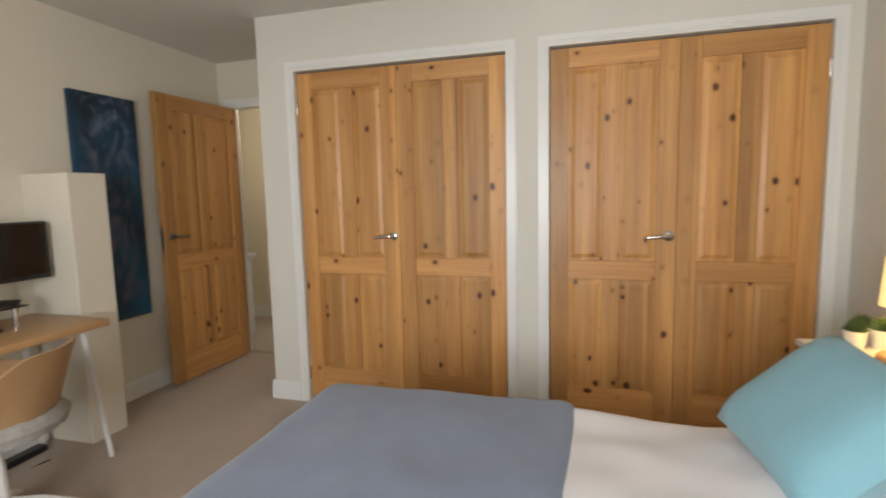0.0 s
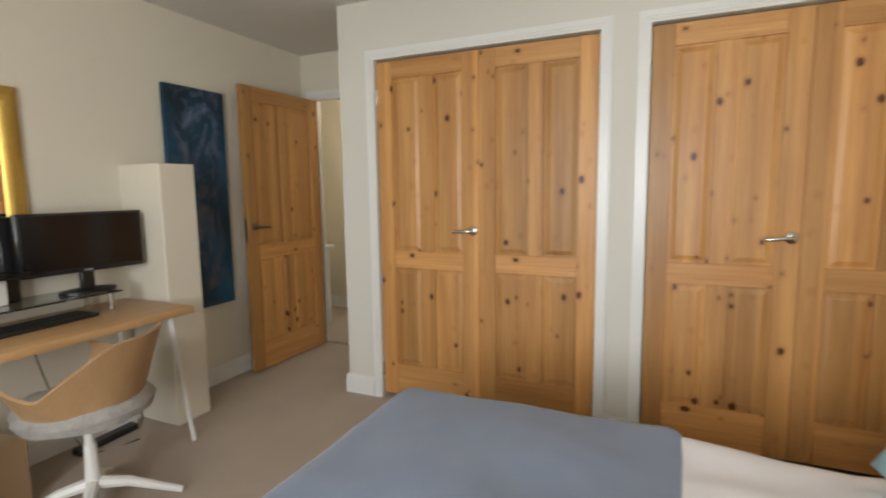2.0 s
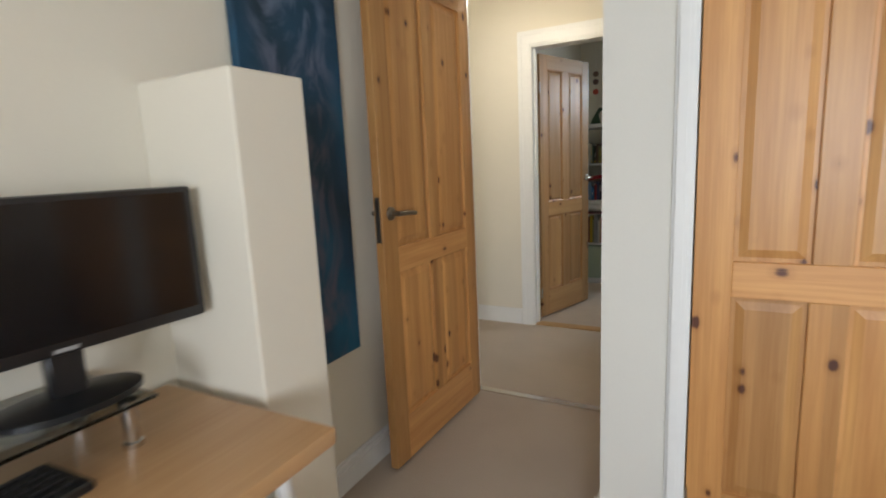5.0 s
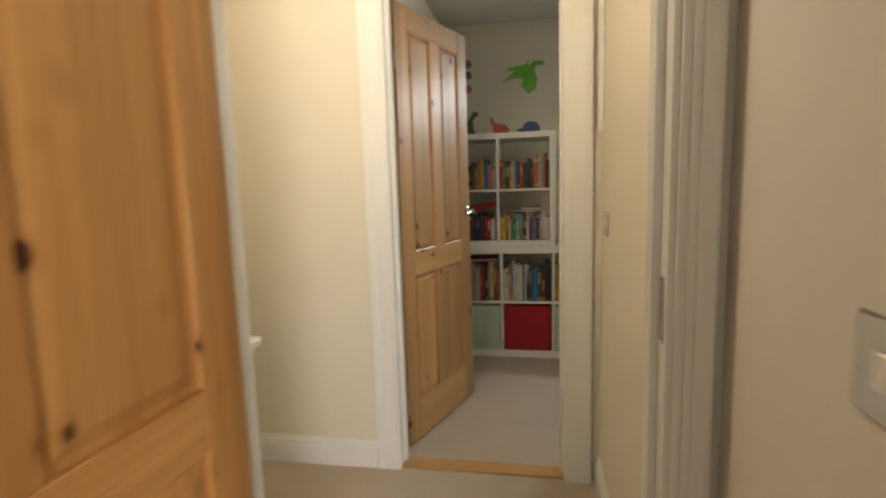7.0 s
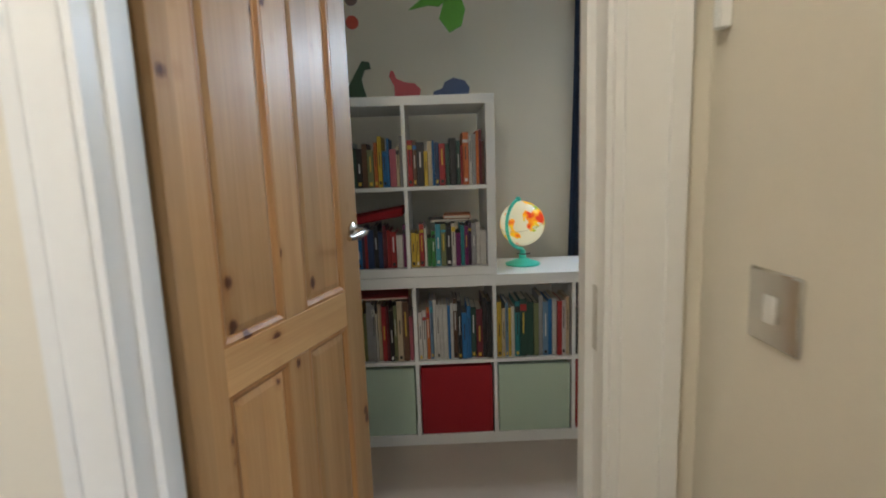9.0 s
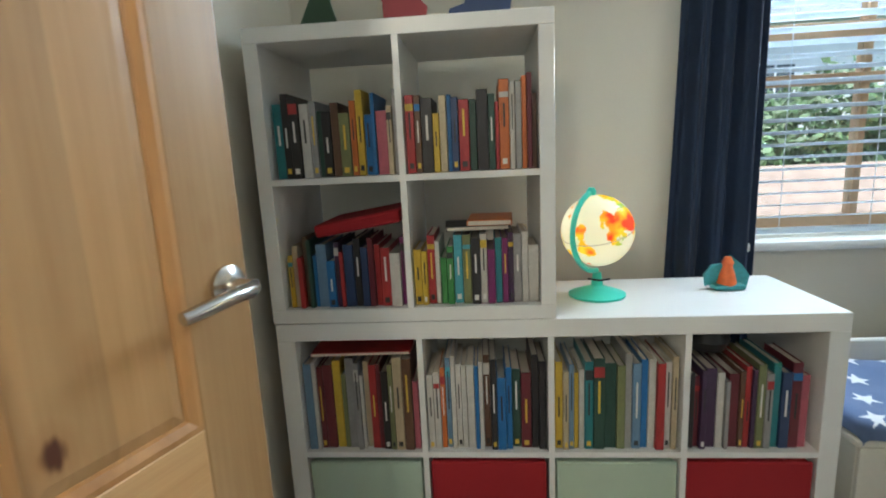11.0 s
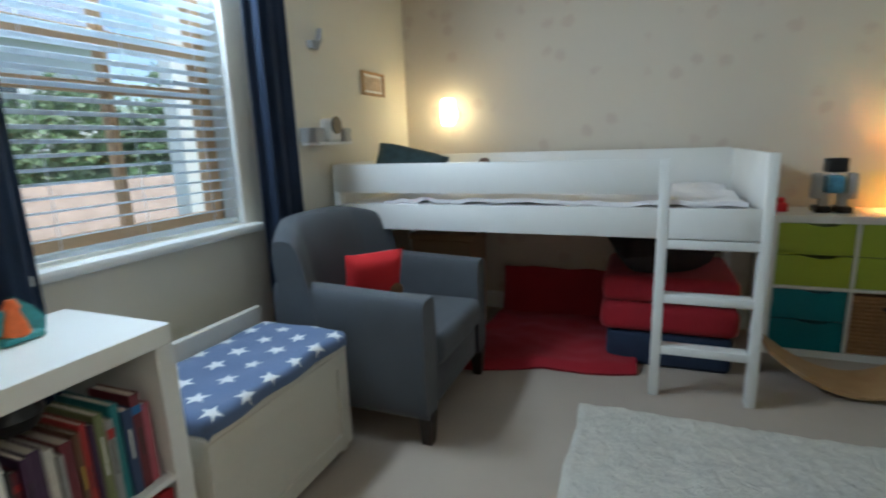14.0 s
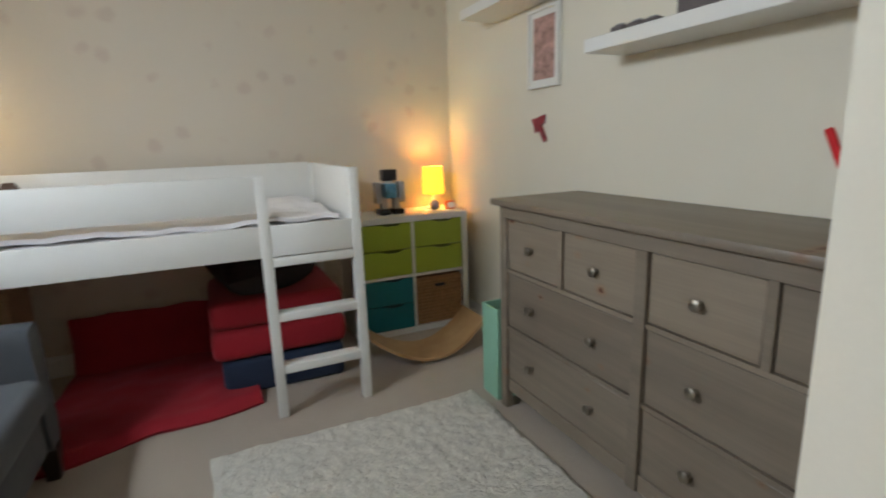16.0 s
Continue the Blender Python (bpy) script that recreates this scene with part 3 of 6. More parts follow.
bt = thing("bedside_table", "white bedside table beside the wardrobe", "bedside table", pose(0.84, 2.375, 0))
part("top", box(-0.205, 0.20, -0.21, 0.21, 0.685, 0.71, 0.004), LAMINATE, bt)
part("body", box(-0.185, 0.19, -0.195, 0.195, 0.16, 0.685, 0.003), LAMINATE, bt)
dr = part("drawer", box(-0.202, -0.186, -0.185, 0.185, 0.48, 0.67, 0.003), LAMINATE, bt)
part("knob", lathe([(0.008, 0), (0.014, 0.012), (0.012, 0.022)], 12), STEEL, dr, "", pose(-0.202, 0, 0.575, 0, -90))
for x in (-0.16, 0.165):
    for y in (-0.17, 0.17): part("leg", box(x - 0.02, x + 0.02, y - 0.02, y + 0.02, 0, 0.16), LAMINATE, bt)

SHADE = surf("linen_shade", (0.85, 0.66, 0.30), 0.8, vary=0.05)
def lit_shade(name, col, e):
    m, n, l, b = mat(name)
    b.inputs["Base Color"].default_value = (*col, 1); b.inputs["Roughness"].default_value = 0.8
    b.inputs["Emission Color"].default_value = (*col, 1); b.inputs["Emission Strength"].default_value = e
    b.inputs["Transmission Weight"].default_value = 0.0
    return m
SHADE_Y = lit_shade("lit_cream_shade", (1.0, 0.74, 0.30), 1.15)
SHADE_A = lit_shade("lit_amber_shade", (1.0, 0.50, 0.035), 1.15)
BULB = glowing("warm_bulb", (1.0, 0.78, 0.42), 9)
tl = thing("table_lamp", "lit table lamp with cream shade and wooden base", "table lamp", pose(0.85, 2.335, 0.71))
part("base", lathe([(0.068, 0), (0.068, 0.016), (0.060, 0.024), (0.01, 0.027)], 28), OAKPLY, tl, "round oak base")
part("stem", tube([(0, 0, 0.026), (0, 0, 0.20)], 0.006, 10), STEEL, tl)
bm = lathe([(0.070, 0.185), (0.060, 0.34), (0.057, 0.34), (0.067, 0.185)], 32, loop=True); part("shade", bm, SHADE_Y, tl, "lit cream fabric shade")


def plant(m, s=1.0, group="small succulents"):
    o = thing("potted_succulent", "dark green succulent in a small white pot", "potted plant", m, group)
    part("pot", lathe([(0.030 * s, 0), (0.040 * s, 0.07 * s), (0.037 * s, 0.07 * s), (0.034 * s, 0.058 * s)], 20), WHITE_METAL, o, "white ceramic pot")
    bm = bmesh.new(); rnd = random.Random(int(s * 1000))
    for k in range(46):
        a, tilt = k * 2.39996, 0.15 + 1.15 * k / 46; ln = (0.055 - 0.012 * k / 46) * s
        d = Vector((math.sin(tilt) * math.cos(a), math.sin(tilt) * math.sin(a), math.cos(tilt))); c = Vector((0, 0, 0.058 * s)) + d * 0.008
        sd = d.orthogonal().normalized() * 0.008 * s; up = d.cross(sd).normalized() * 0.004 * s
        vs = [bm.verts.new(p) for p in (c - sd * 0.6, c + up, c + sd * 0.6, c - up, c + d * ln * 0.5 - sd, c + d * ln * 0.5 + up * 1.3, c + d * ln * 0.5 + sd, c + d * ln * 0.5 - up, c + d * ln)]
        for i in range(4):
            bm.faces.new((vs[i], vs[(i + 1) % 4], vs[4 + (i + 1) % 4], vs[4 + i])); bm.faces.new((vs[4 + i], vs[4 + (i + 1) % 4], vs[8]))
    part("leaves", bm, LEAF, o, "pointed green leaves")


plant(pose(0.785, 2.49, 0.71), 0.9); plant(pose(0.868, 2.49, 0.71), 1.0); plant(pose(0.835, 2.555, 0.71), 0.95)

# gilt mirror on the west wall
mi = thing("wall_mirror", "large wall mirror in a broad gilt frame", "mirror", pose(-2.98, 1.0, 1.385))
MW, MH, FW = 0.93, 0.385, 0.085
part("glass", box(0.006, 0.014, -MW + 0.05, MW - 0.05, -MH + 0.05, MH - 0.05), MIRROR, mi, "silvered mirror glass", smooth=False)
for k, (a, c) in enumerate((((-MW, -MH), (MW, -MH)), ((MW, -MH), (MW, MH)), ((MW, MH), (-MW, MH)), ((-MW, MH), (-MW, -MH)))):
    prof = ((0.0, 0.004), (0.0, 0.022), (0.25, 0.036), (0.55, 0.040), (0.85, 0.028), (1.0, 0.018), (1.0, 0.004))
    bm = bmesh.new(); rows = []
    for (y, z) in (a, c):
        iy, iz = (-1 if y > 0 else 1) * FW, (-1 if z > 0 else 1) * FW
        rows.append([bm.verts.new((d, y + iy * u, z + iz * u)) for u, d in prof])
    for i in range(len(prof) - 1): bm.faces.new((rows[0][i], rows[1][i], rows[1][i + 1], rows[0][i + 1]))
    part("frame_side", bm, GOLD, mi, "gilt moulding")

# painting
m, n, l, b = mat("abstract_painting")
v = coords(n, l, (1, 1, 1)); a1 = noise_tex(n, l, coords(n, l, (1, 2.2, 1.3)), 1.6, 3, 0.5); a2 = noise_tex(n, l, coords(n, l, (1, 2.6, 1.5)), 2.6, 5, 0.6)
a2.node.inputs["Distortion"].default_value = 1.6
r = ramp(n, ((0.30, (0.006, 0.02, 0.035)), (0.5, (0.008, 0.05, 0.10)), (0.72, (0.012, 0.10, 0.19)))); l.new(a1, r.inputs[0])
sx = n.new("ShaderNodeSeparateXYZ"); l.new(v, sx.inputs[0])
cen = n.new("ShaderNodeMath"); cen.operation = "ABSOLUTE"; l.new(sx.outputs[1], cen.inputs[0])
band = n.new("ShaderNodeMapRange"); band.inputs[1].default_value, band.inputs[2].default_value = 0.21, 0.06; l.new(cen.outputs[0], band.inputs[0])
th = n.new("ShaderNodeMapRange"); th.inputs[1].default_value, th.inputs[2].default_value = 0.46, 0.66; l.new(a2, th.inputs[0])
mu = n.new("ShaderNodeMath"); mu.operation = "MULTIPLY"; l.new(band.outputs[0], mu.inputs[0]); l.new(th.outputs[0], mu.inputs[1])
zr = n.new("ShaderNodeMapRange"); zr.inputs[1].default_value, zr.inputs[2].default_value = 0.1, 0.5; l.new(sx.outputs[2], zr.inputs[0])
cm = n.new("ShaderNodeMix"); cm.data_type = "RGBA"; cm.inputs["A"].default_value = (0.125, 0.105, 0.15, 1); cm.inputs["B"].default_value = (0.17, 0.22, 0.33, 1); l.new(zr.outputs[0], cm.inputs["Factor"])
mx = n.new("ShaderNodeMix"); mx.data_type = "RGBA"; l.new(mu.outputs[0], mx.inputs["Factor"]); l.new(r.outputs[0], mx.inputs["A"]); l.new(cm.outputs["Result"], mx.inputs["B"])
l.new(mx.outputs["Result"], b.inputs["Base Color"]); b.inputs["Roughness"].default_value = 0.6; bump(n, l, b, a2, 0.3, 0.003)
pt = thing("canvas_painting", "tall dark blue abstract canvas painting, unframed", "painting", pose(-2.98, 2.885, 1.235))
part("canvas", box(0.003, 0.035, -0.22, 0.22, -0.695, 0.695, 0.004), m, pt)

struct("wall_boxing", [(-2.98, -2.66, 2.385, 2.60, 0, 1.44)], WALL, "cream boxed-in pillar against the wall", 0.004)

# desk
dk = thing("desk", "beech-topped desk with white splayed metal legs", "desk", pose(0, 0, 0))
part("tabletop", box(-2.955, -2.42, 1.33, 2.345, 0.675, 0.712, 0.006, 2), BEECH, dk, "pale beech veneer top")
for (x, y, dx, dy) in ((-2.47, 1.40, 0.03, -0.02), (-2.90, 1.40, -0.01, -0.02), (-2.50, 2.26, 0.05, 0.05), (-2.90, 2.26, -0.01, 0.05)):
    part("leg", tube([(x, y, 0.675), (x + dx, y + dy, 0.0)], [0.017, 0.012], 10), WHITE_METAL, dk)
part("crossbar", tube([(-2.45, 1.385, 0.22), (-2.905, 1.385, 0.22)], 0.010, 8), WHITE_METAL, dk)
part("under_rail", box(-2.86, -2.52, 1.45, 2.25, 0.655, 0.675), WHITE_METAL, dk)

gs = thing("monitor_stand", "glass monitor shelf on steel feet", "monitor stand", pose(-2.83, 1.832, 0.712))
GLASS = glassy("smoked_glass", (0.55, 0.60, 0.60), 0.02)
part("glass_shelf", box(-0.14, 0.125, -0.34, 0.34, 0.088, 0.096, 0.002), GLASS, gs, "tinted glass shelf")
ft = part("foot", lathe([(0.018, 0), (0.018, 0.01), (0.013, 0.012), (0.013, 0.075), (0.018, 0.078), (0.018, 0.088)], 16), STEEL, gs, "", pose(0.09, -0.30, 0))
for x, y in ((0.09, 0.30), (-0.10, -0.30), (-0.10, 0.30)): again(ft, "foot", gs, pose(x, y, 0))

mo = thing("monitor", "black widescreen monitor, switched off, on its stand", "monitor", pose(-2.815, 2.075, 0.81, 0, 0, -4))
part("stand_base", lathe([(0.10, 0), (0.10, 0.012), (0.05, 0.02), (0.02, 0.022)], 28), BLACK, mo, "", Matrix.Diagonal((0.8, 1.25, 1, 1)))
part("neck", box(-0.02, 0.01, -0.03, 0.03, 0.015, 0.12, 0.004), BLACK, mo)
cs = part("casing", box(-0.03, 0.02, -0.275, 0.275, 0.10, 0.388, 0.008, 2), BLACK, mo)
part("screen", box(0.0195, 0.0215, -0.262, 0.262, 0.125, 0.376), SCREEN, cs, "dark switched-off screen", smooth=False)
part("maker_mark", box(0.0205, 0.0225, -0.02, 0.02, 0.107, 0.114), GREY_PL, cs)
kb = thing("keyboard", "black keyboard under the glass shelf", "keyboard", pose(-2.72, 1.80, 0.712, 0, 0, 3))
part("body", box(-0.07, 0.07, -0.22, 0.22, 0, 0.018, 0.004), BLACK, kb)
key = part("key", box(-0.058, -0.045, -0.21, -0.197, 0.018, 0.023, 0.001), BLACK, kb)
for i in range(5):
    for j in range(23):
        if i or j: again(key, "key", kb, pose(i * 0.0235, j * 0.0182, 0))
sp = thing("speaker", "small black speaker beside the monitor", "speaker", pose(-2.925, 1.80, 0.808))
part("cabinet", box(-0.035, 0.035, -0.032, 0.032, 0, 0.38, 0.006), BLACK, sp)
lp = thing("laptop", "closed dark laptop on a raised rest", "laptop", pose(-2.865, 1.645, 0.808))
part("base", box(-0.085, 0.10, -0.185, 0.185, 0.118, 0.130, 0.003), BLACK, lp)
part("lid", box(-0.085, 0.10, -0.185, 0.185, 0.132, 0.139, 0.003), BLACK, lp)
for y in (-0.12, 0.07): part("riser", box(-0.03, 0.03, y, y + 0.04, 0, 0.118, 0.004), WHITE_METAL, lp, "pale riser")
dl = thing("desk_lamp", "grey metal desk lamp with a conical shade", "desk lamp", pose(-2.80, 1.40, 0.712))
part("base", lathe([(0.06, 0), (0.06, 0.012), (0.01, 0.016)], 24), GREY_PL, dl)
part("arm", tube([(0, 0, 0.012), (-0.01, -0.045, 0.10), (-0.01, -0.055, 0.21), (0.0, -0.02, 0.29), (0.0, 0.03, 0.29)], 0.006, 8), GREY_PL, dl)
part("shade", lathe([(0.012, 0.075), (0.028, 0.066), (0.038, 0.03), (0.10, -0.07), (0.097, -0.07), (0.034, 0.026), (0.012, 0.06)], 28, loop=True), GREY_PL, dl, "grey conical shade", pose(0.01, 0.065, 0.255, 14, 8, 0))


def cable(pts, r=0.0035):
    P = [Vector(p) for p in pts]; out = []
    for i in range(len(P) - 1):
        a, b_, c, d_ = P[max(i - 1, 0)], P[i], P[i + 1], P[min(i + 2, len(P) - 1)]
        for k in range(6):
            t = k / 6; out.append(0.5 * ((2 * b_) + (c - a) * t + (2 * a - 5 * b_ + 4 * c - d_) * t * t + (3 * b_ - a - 3 * c + d_) * t ** 3))
    return solid("cable", tube(out + [P[-1]], r, 6), BLACK, "loose black cable hanging behind the desk", "cable", group="desk cables")


cable([(-2.90, 1.30, 0.95), (-2.93, 1.27, 0.72), (-2.90, 1.32, 0.45), (-2.80, 1.42, 0.25), (-2.72, 1.55, 0.35), (-2.86, 1.70, 0.55), (-2.93, 1.78, 0.66)])
cable([(-2.93, 1.36, 0.67), (-2.88, 1.40, 0.40), (-2.84, 1.50, 0.30), (-2.9, 1.6, 0.42), (-2.93, 1.66, 0.66)])
cable([(-2.92, 1.42, 0.67), (-2.90, 1.45, 0.30), (-2.86, 1.38, 0.06), (-2.7, 1.45, 0.005)])
cable([(-2.92, 1.25, 0.70), (-2.88, 1.30, 0.35), (-2.80, 1.48, 0.15), (-2.75, 1.40, 0.30), (-2.85, 1.36, 0.60)])
cable([(-2.93, 1.85, 0.66), (-2.85, 1.90, 0.30), (-2.80, 2.0, 0.02), (-2.72, 2.2, 0.005)])

# swivel chair
ch = thing("swivel_chair", "oak plywood shell swivel chair with white star base", "office chair", pose(-2.30, 1.72, 0, 0, 0, 28))
part("hub", tube([(0, 0, 0.07), (0, 0, 0.30)], [0.032, 0.022], 14), WHITE_METAL, ch)
part("column", tube([(0, 0, 0.29), (0, 0, 0.40)], 0.018, 12), WHITE_METAL, ch)
for k in range(4):
    a = radians(20 + 90 * k); c, s = math.cos(a), math.sin(a)
    part("star_leg", tube([(0.02 * c, 0.02 * s, 0.13), (0.12 * c, 0.12 * s, 0.11), (0.31 * c, 0.31 * s, 0.022)], [0.026, 0.021, 0.014], 8), WHITE_METAL, ch)
part("glide", tube([(0, 0, 0.0), (0, 0, 0.07)], 0.014, 8), WHITE_METAL, ch)


def shell(u, v):
    a = radians(-118 + 236 * u); k = abs(2 * u - 1)
    top = 0.745 - 0.155 * min(1, max(0, (k - 0.28) / 0.42)) ** 1.2 + 0.05 * max(0, (k - 0.75) / 0.25)
    bot = 0.49
    z = bot + (top - bot) * v; rr = 0.205 + 0.075 * v
    return (rr * math.cos(a) * 0.98, rr * math.sin(a) * 1.08, z)


part("back_shell", sheet(shell, 40, 8, 0.011), OAKPLY, ch, "curved oak plywood back and arms")
part("seat_shell", lathe([(0.02, 0.40), (0.15, 0.415), (0.195, 0.455), (0.185, 0.46), (0.14, 0.43), (0.02, 0.425)], 32), OAKPLY, ch)
FUR = surf("grey_sheepskin", (0.52, 0.50, 0.47), 0.98, vary=0.3, big=16, fine=120, relief=1.0, dist=0.02)
bm = lathe([(0.02, 0.40), (0.15, 0.405), (0.225, 0.43), (0.238, 0.465), (0.215, 0.50), (0.10, 0.515), (0.01, 0.515)], 36)
for vv in bm.verts: vv.co += Vector((noise.noise(vv.co * 22), noise.noise(vv.co * 22 + Vector((5, 0, 0))), noise.noise(vv.co * 25 + Vector((0, 7, 0))))) * 0.012
part("seat_pad", bm, FUR, ch, "grey fluffy seat pad")

# boxes and board under the desk
cb = thing("cardboard_box", "open brown cardboard box under the desk", "cardboard box", pose(-2.72, 1.52, 0, 0, 0, 8))
for nm, q in (("side", (-0.14, 0.14, -0.11, -0.105, 0, 0.30)), ("side", (-0.14, 0.14, 0.105, 0.11, 0, 0.30)), ("end", (-0.14, -0.135, -0.105, 0.105, 0, 0.30)), ("end", (0.135, 0.14, -0.105, 0.105, 0, 0.30)), ("bottom", (-0.135, 0.135, -0.105, 0.105, 0, 0.006))):
    part(nm, box(*q), CARD, cb)
ex = thing("extension_lead", "dark extension lead lying on the carpet", "extension lead", pose(-2.86, 2.12, 0.0, 0, 0, 4))
part("block", box(-0.03, 0.03, -0.16, 0.16, 0, 0.035, 0.006), BLACK, ex)

# ladder shelf with its things
ls = thing("ladder_shelf", "white leaning ladder shelf with three shelves", "ladder shelf", pose(0, 0, 0))
for y in (0.87, 1.23):
    part("upright", tube([(-2.84, y, 1.18), (-2.31, y, 0.0)], 0.018, 6), GLOSS, ls)
    for z, x in ((0.935, -2.92), (0.655, -2.92), (0.365, -2.92)): part("bracket", box(x, -2.80 + (0.935 - z) * 0.52, y - 0.012, y + 0.012, z - 0.045, z - 0.02), GLOSS, ls)
for z, xf in ((0.935, -2.60), (0.655, -2.46), (0.365, -2.35)):
    sh = part("shelf", box(-2.955, xf, 0.88, 1.195, z - 0.02, z, 0.003), GLOSS, ls)
    part("lip", box(xf, xf + 0.012, 0.88, 1.195, z - 0.025, z + 0.018, 0.003), GLOSS, sh)
plant(pose(-2.72, 1.03, 0.935), 1.1); plant(pose(-2.72, 1.125, 0.935), 1.1); plant(pose(-2.80, 1.08, 0.935), 1.0)
vm = thing("vanity_mirror", "round table mirror leaning at the wall", "table mirror", pose(-2.88, 1.05, 1.09))
part("rim", tube([(0, 0.12 * math.cos(a), 0.12 * math.sin(a)) for a in (k * 0.2618 for k in range(25))], 0.008, 6), OAKPLY, vm)
part("disc", lathe([(0.117, -0.004), (0.117, 0.004)], 36), MIRROR, vm, "", pose(0, 0, 0, 0, 90))
part("foot", box(-0.04, 0.04, -0.05, 0.05, -0.155, -0.12, 0.004), OAKPLY, vm)
for y, h in ((0.95, 0.19), (1.06, 0.17)):
    ph = thing("cordless_phone", "black cordless phone standing in its cradle", "telephone", pose(-2.60, y, 0.655, 0, 0, 8), "cordless phones")
    part("cradle", box(-0.045, 0.045, -0.035, 0.035, 0, 0.03, 0.008), BLACK, ph)
    hs = part("handset", box(-0.014, 0.014, -0.024, 0.024, 0, h, 0.008, 2), BLACK, ph, "", pose(-0.012, 0, 0.02, 0, -14))
    part("display", box(0.0138, 0.0155, -0.016, 0.016, h * 0.55, h * 0.72), GREY_PL, hs, "pale display")
pp = thing("paper_folder", "white paper folder leaning against the wall", "folder", pose(-2.86, 1.03, 0.655, 0, -14))
part("cover", box(-0.006, 0.006, -0.14, 0.13, 0.0, 0.25, 0.002), LAMINATE, pp)
bg = solid("black_bag", cushion(0.22, 0.20, 0.13), BLACK, "crumpled black bag on the bottom shelf", "bag", pose(-2.60, 0.98, 0.455, 0, 12, 80))
PINK = surf("pink_plastic", (0.55, 0.16, 0.36), 0.5, vary=0.1)
pk = thing("pink_box", "small pink patterned box on the shelf", "box", pose(-2.52, 1.07, 0.365, 0, 0, 20))
part("body", box(-0.05, 0.05, -0.045, 0.045, 0, 0.07, 0.006), PINK, pk); part("lid", box(-0.053, 0.053, -0.048, 0.048, 0.071, 0.09, 0.006), LAMINATE, pk)
rl = thing("ruler", "red ruler lying across the shelf things", "ruler", pose(-2.50, 1.12, 0.475, 18, 0, -25)); part("blade", box(-0.012, 0.012, -0.15, 0.10, 0, 0.004), RED, rl)
hp = thing("headphones", "black headphones hanging on the ladder shelf", "headphones", pose(-2.58, 0.86, 0.99)); part("ear_cup", lathe([(0.03, -0.015), (0.036, 0), (0.03, 0.015)], 16), BLACK, hp)
part("headband", tube([(0, 0.06 * math.cos(a) - 0.0, -0.06 + 0.06 * math.sin(a)) for a in (k * 0.25 for k in range(26))], 0.004, 6), BLACK, hp)

st = thing("side_table", "low beech-topped table with white legs", "side table", pose(-2.50, 0.58, 0))
part("top", box(-0.24, 0.24, -0.25, 0.25, 0.72, 0.752, 0.006), BEECH, st)
for x, y in ((-0.19, -0.2), (0.19, -0.2), (-0.19, 0.2), (0.19, 0.2)): part("leg", tube([(x, y, 0.72), (x * 1.15, y * 1.1, 0)], [0.016, 0.012], 8), WHITE_METAL, st)
pl = thing("pendant_lamp", "beige drum pendant lamp hanging from the bedroom ceiling", "pendant lamp", pose(-0.9, 0.95, 2.38))
part("rose", lathe([(0.05, -0.001), (0.05, -0.02), (0.01, -0.03)], 20), WHITE_METAL, pl)
part("flex", tube([(0, 0, -0.02), (0, 0, -0.28)], 0.003, 6), WHITE_METAL, pl)
part("shade", lathe([(0.17, -0.46), (0.17, -0.26), (0.165, -0.26), (0.165, -0.46)], 32, loop=True), SHADE, pl, "beige fabric drum")
plan = HOUSE

# ---- child's room ----
def unit(name, label, m, cols, rows, edge, c=0.335, t=0.016, depth=0.39):
    """An open cube shelf unit; x from its lower left front corner, y into the wall."""
    o = thing(name, label, "shelf unit", m)
    w, h = 2 * edge + cols * c + (cols - 1) * t, 2 * edge + rows * c + (rows - 1) * t
    part("top_board", box(0, w, 0, depth, h - edge, h, 0.0015), LAMINATE, o); part("bottom_board", box(0, w, 0, depth, 0, edge, 0.0015), LAMINATE, o)
    for x in (0, w - edge): part("side_board", box(x, x + edge, 0.0005, depth - 0.0005, edge, h - edge, 0.001), LAMINATE, o)
    for k in range(1, cols): x = edge + k * c + (k - 1) * t; part("divider", box(x, x + t, 0.001, depth - 0.001, edge, h - edge), LAMINATE, o)
    for k in range(1, rows):
        z = edge + k * c + (k - 1) * t
        for j in range(cols): x = edge + j * (c + t); part("shelf", box(x, x + c, 0.001, depth - 0.001, z, z + t), LAMINATE, o)
    return o


KX, KY = -2.992, 6.62
unit("bookcase", "low white cube bookcase, books above and fabric boxes below", pose(KX, KY, 0), 4, 2, 0.05)
unit("bookcase", "square white cube bookcase stacked on the low one", pose(KX - 0.004, KY, 0.787), 2, 2, 0.038)


def felt_box(x, z, material, label, dy=0.004):
    o = thing("storage_box", label, "storage box", pose(x, KY + dy, z), "shelf boxes")
    part("front", box(0.002, 0.326, 0, 0.012, 0, 0.318, 0.004), material, o); part("body", box(0.004, 0.324, 0.0125, 0.36, 0, 0.312, 0.004), material, o)


for k in range(4):
    felt_box(KX + 0.05 + k * 0.351 + 0.003, 0.051, RED_BIN if k % 2 else MINT_BIN, ("dark red" if k % 2 else "pale mint green") + " fabric storage box in the bookcase")

COL = {}
def cover(c):
    if c not in COL:
        COL[c] = surf("book_cover", tuple(0.82 * q for q in c), 0.42, vary=0.18, big=25, fine=90, relief=0.05)
    return COL[c]


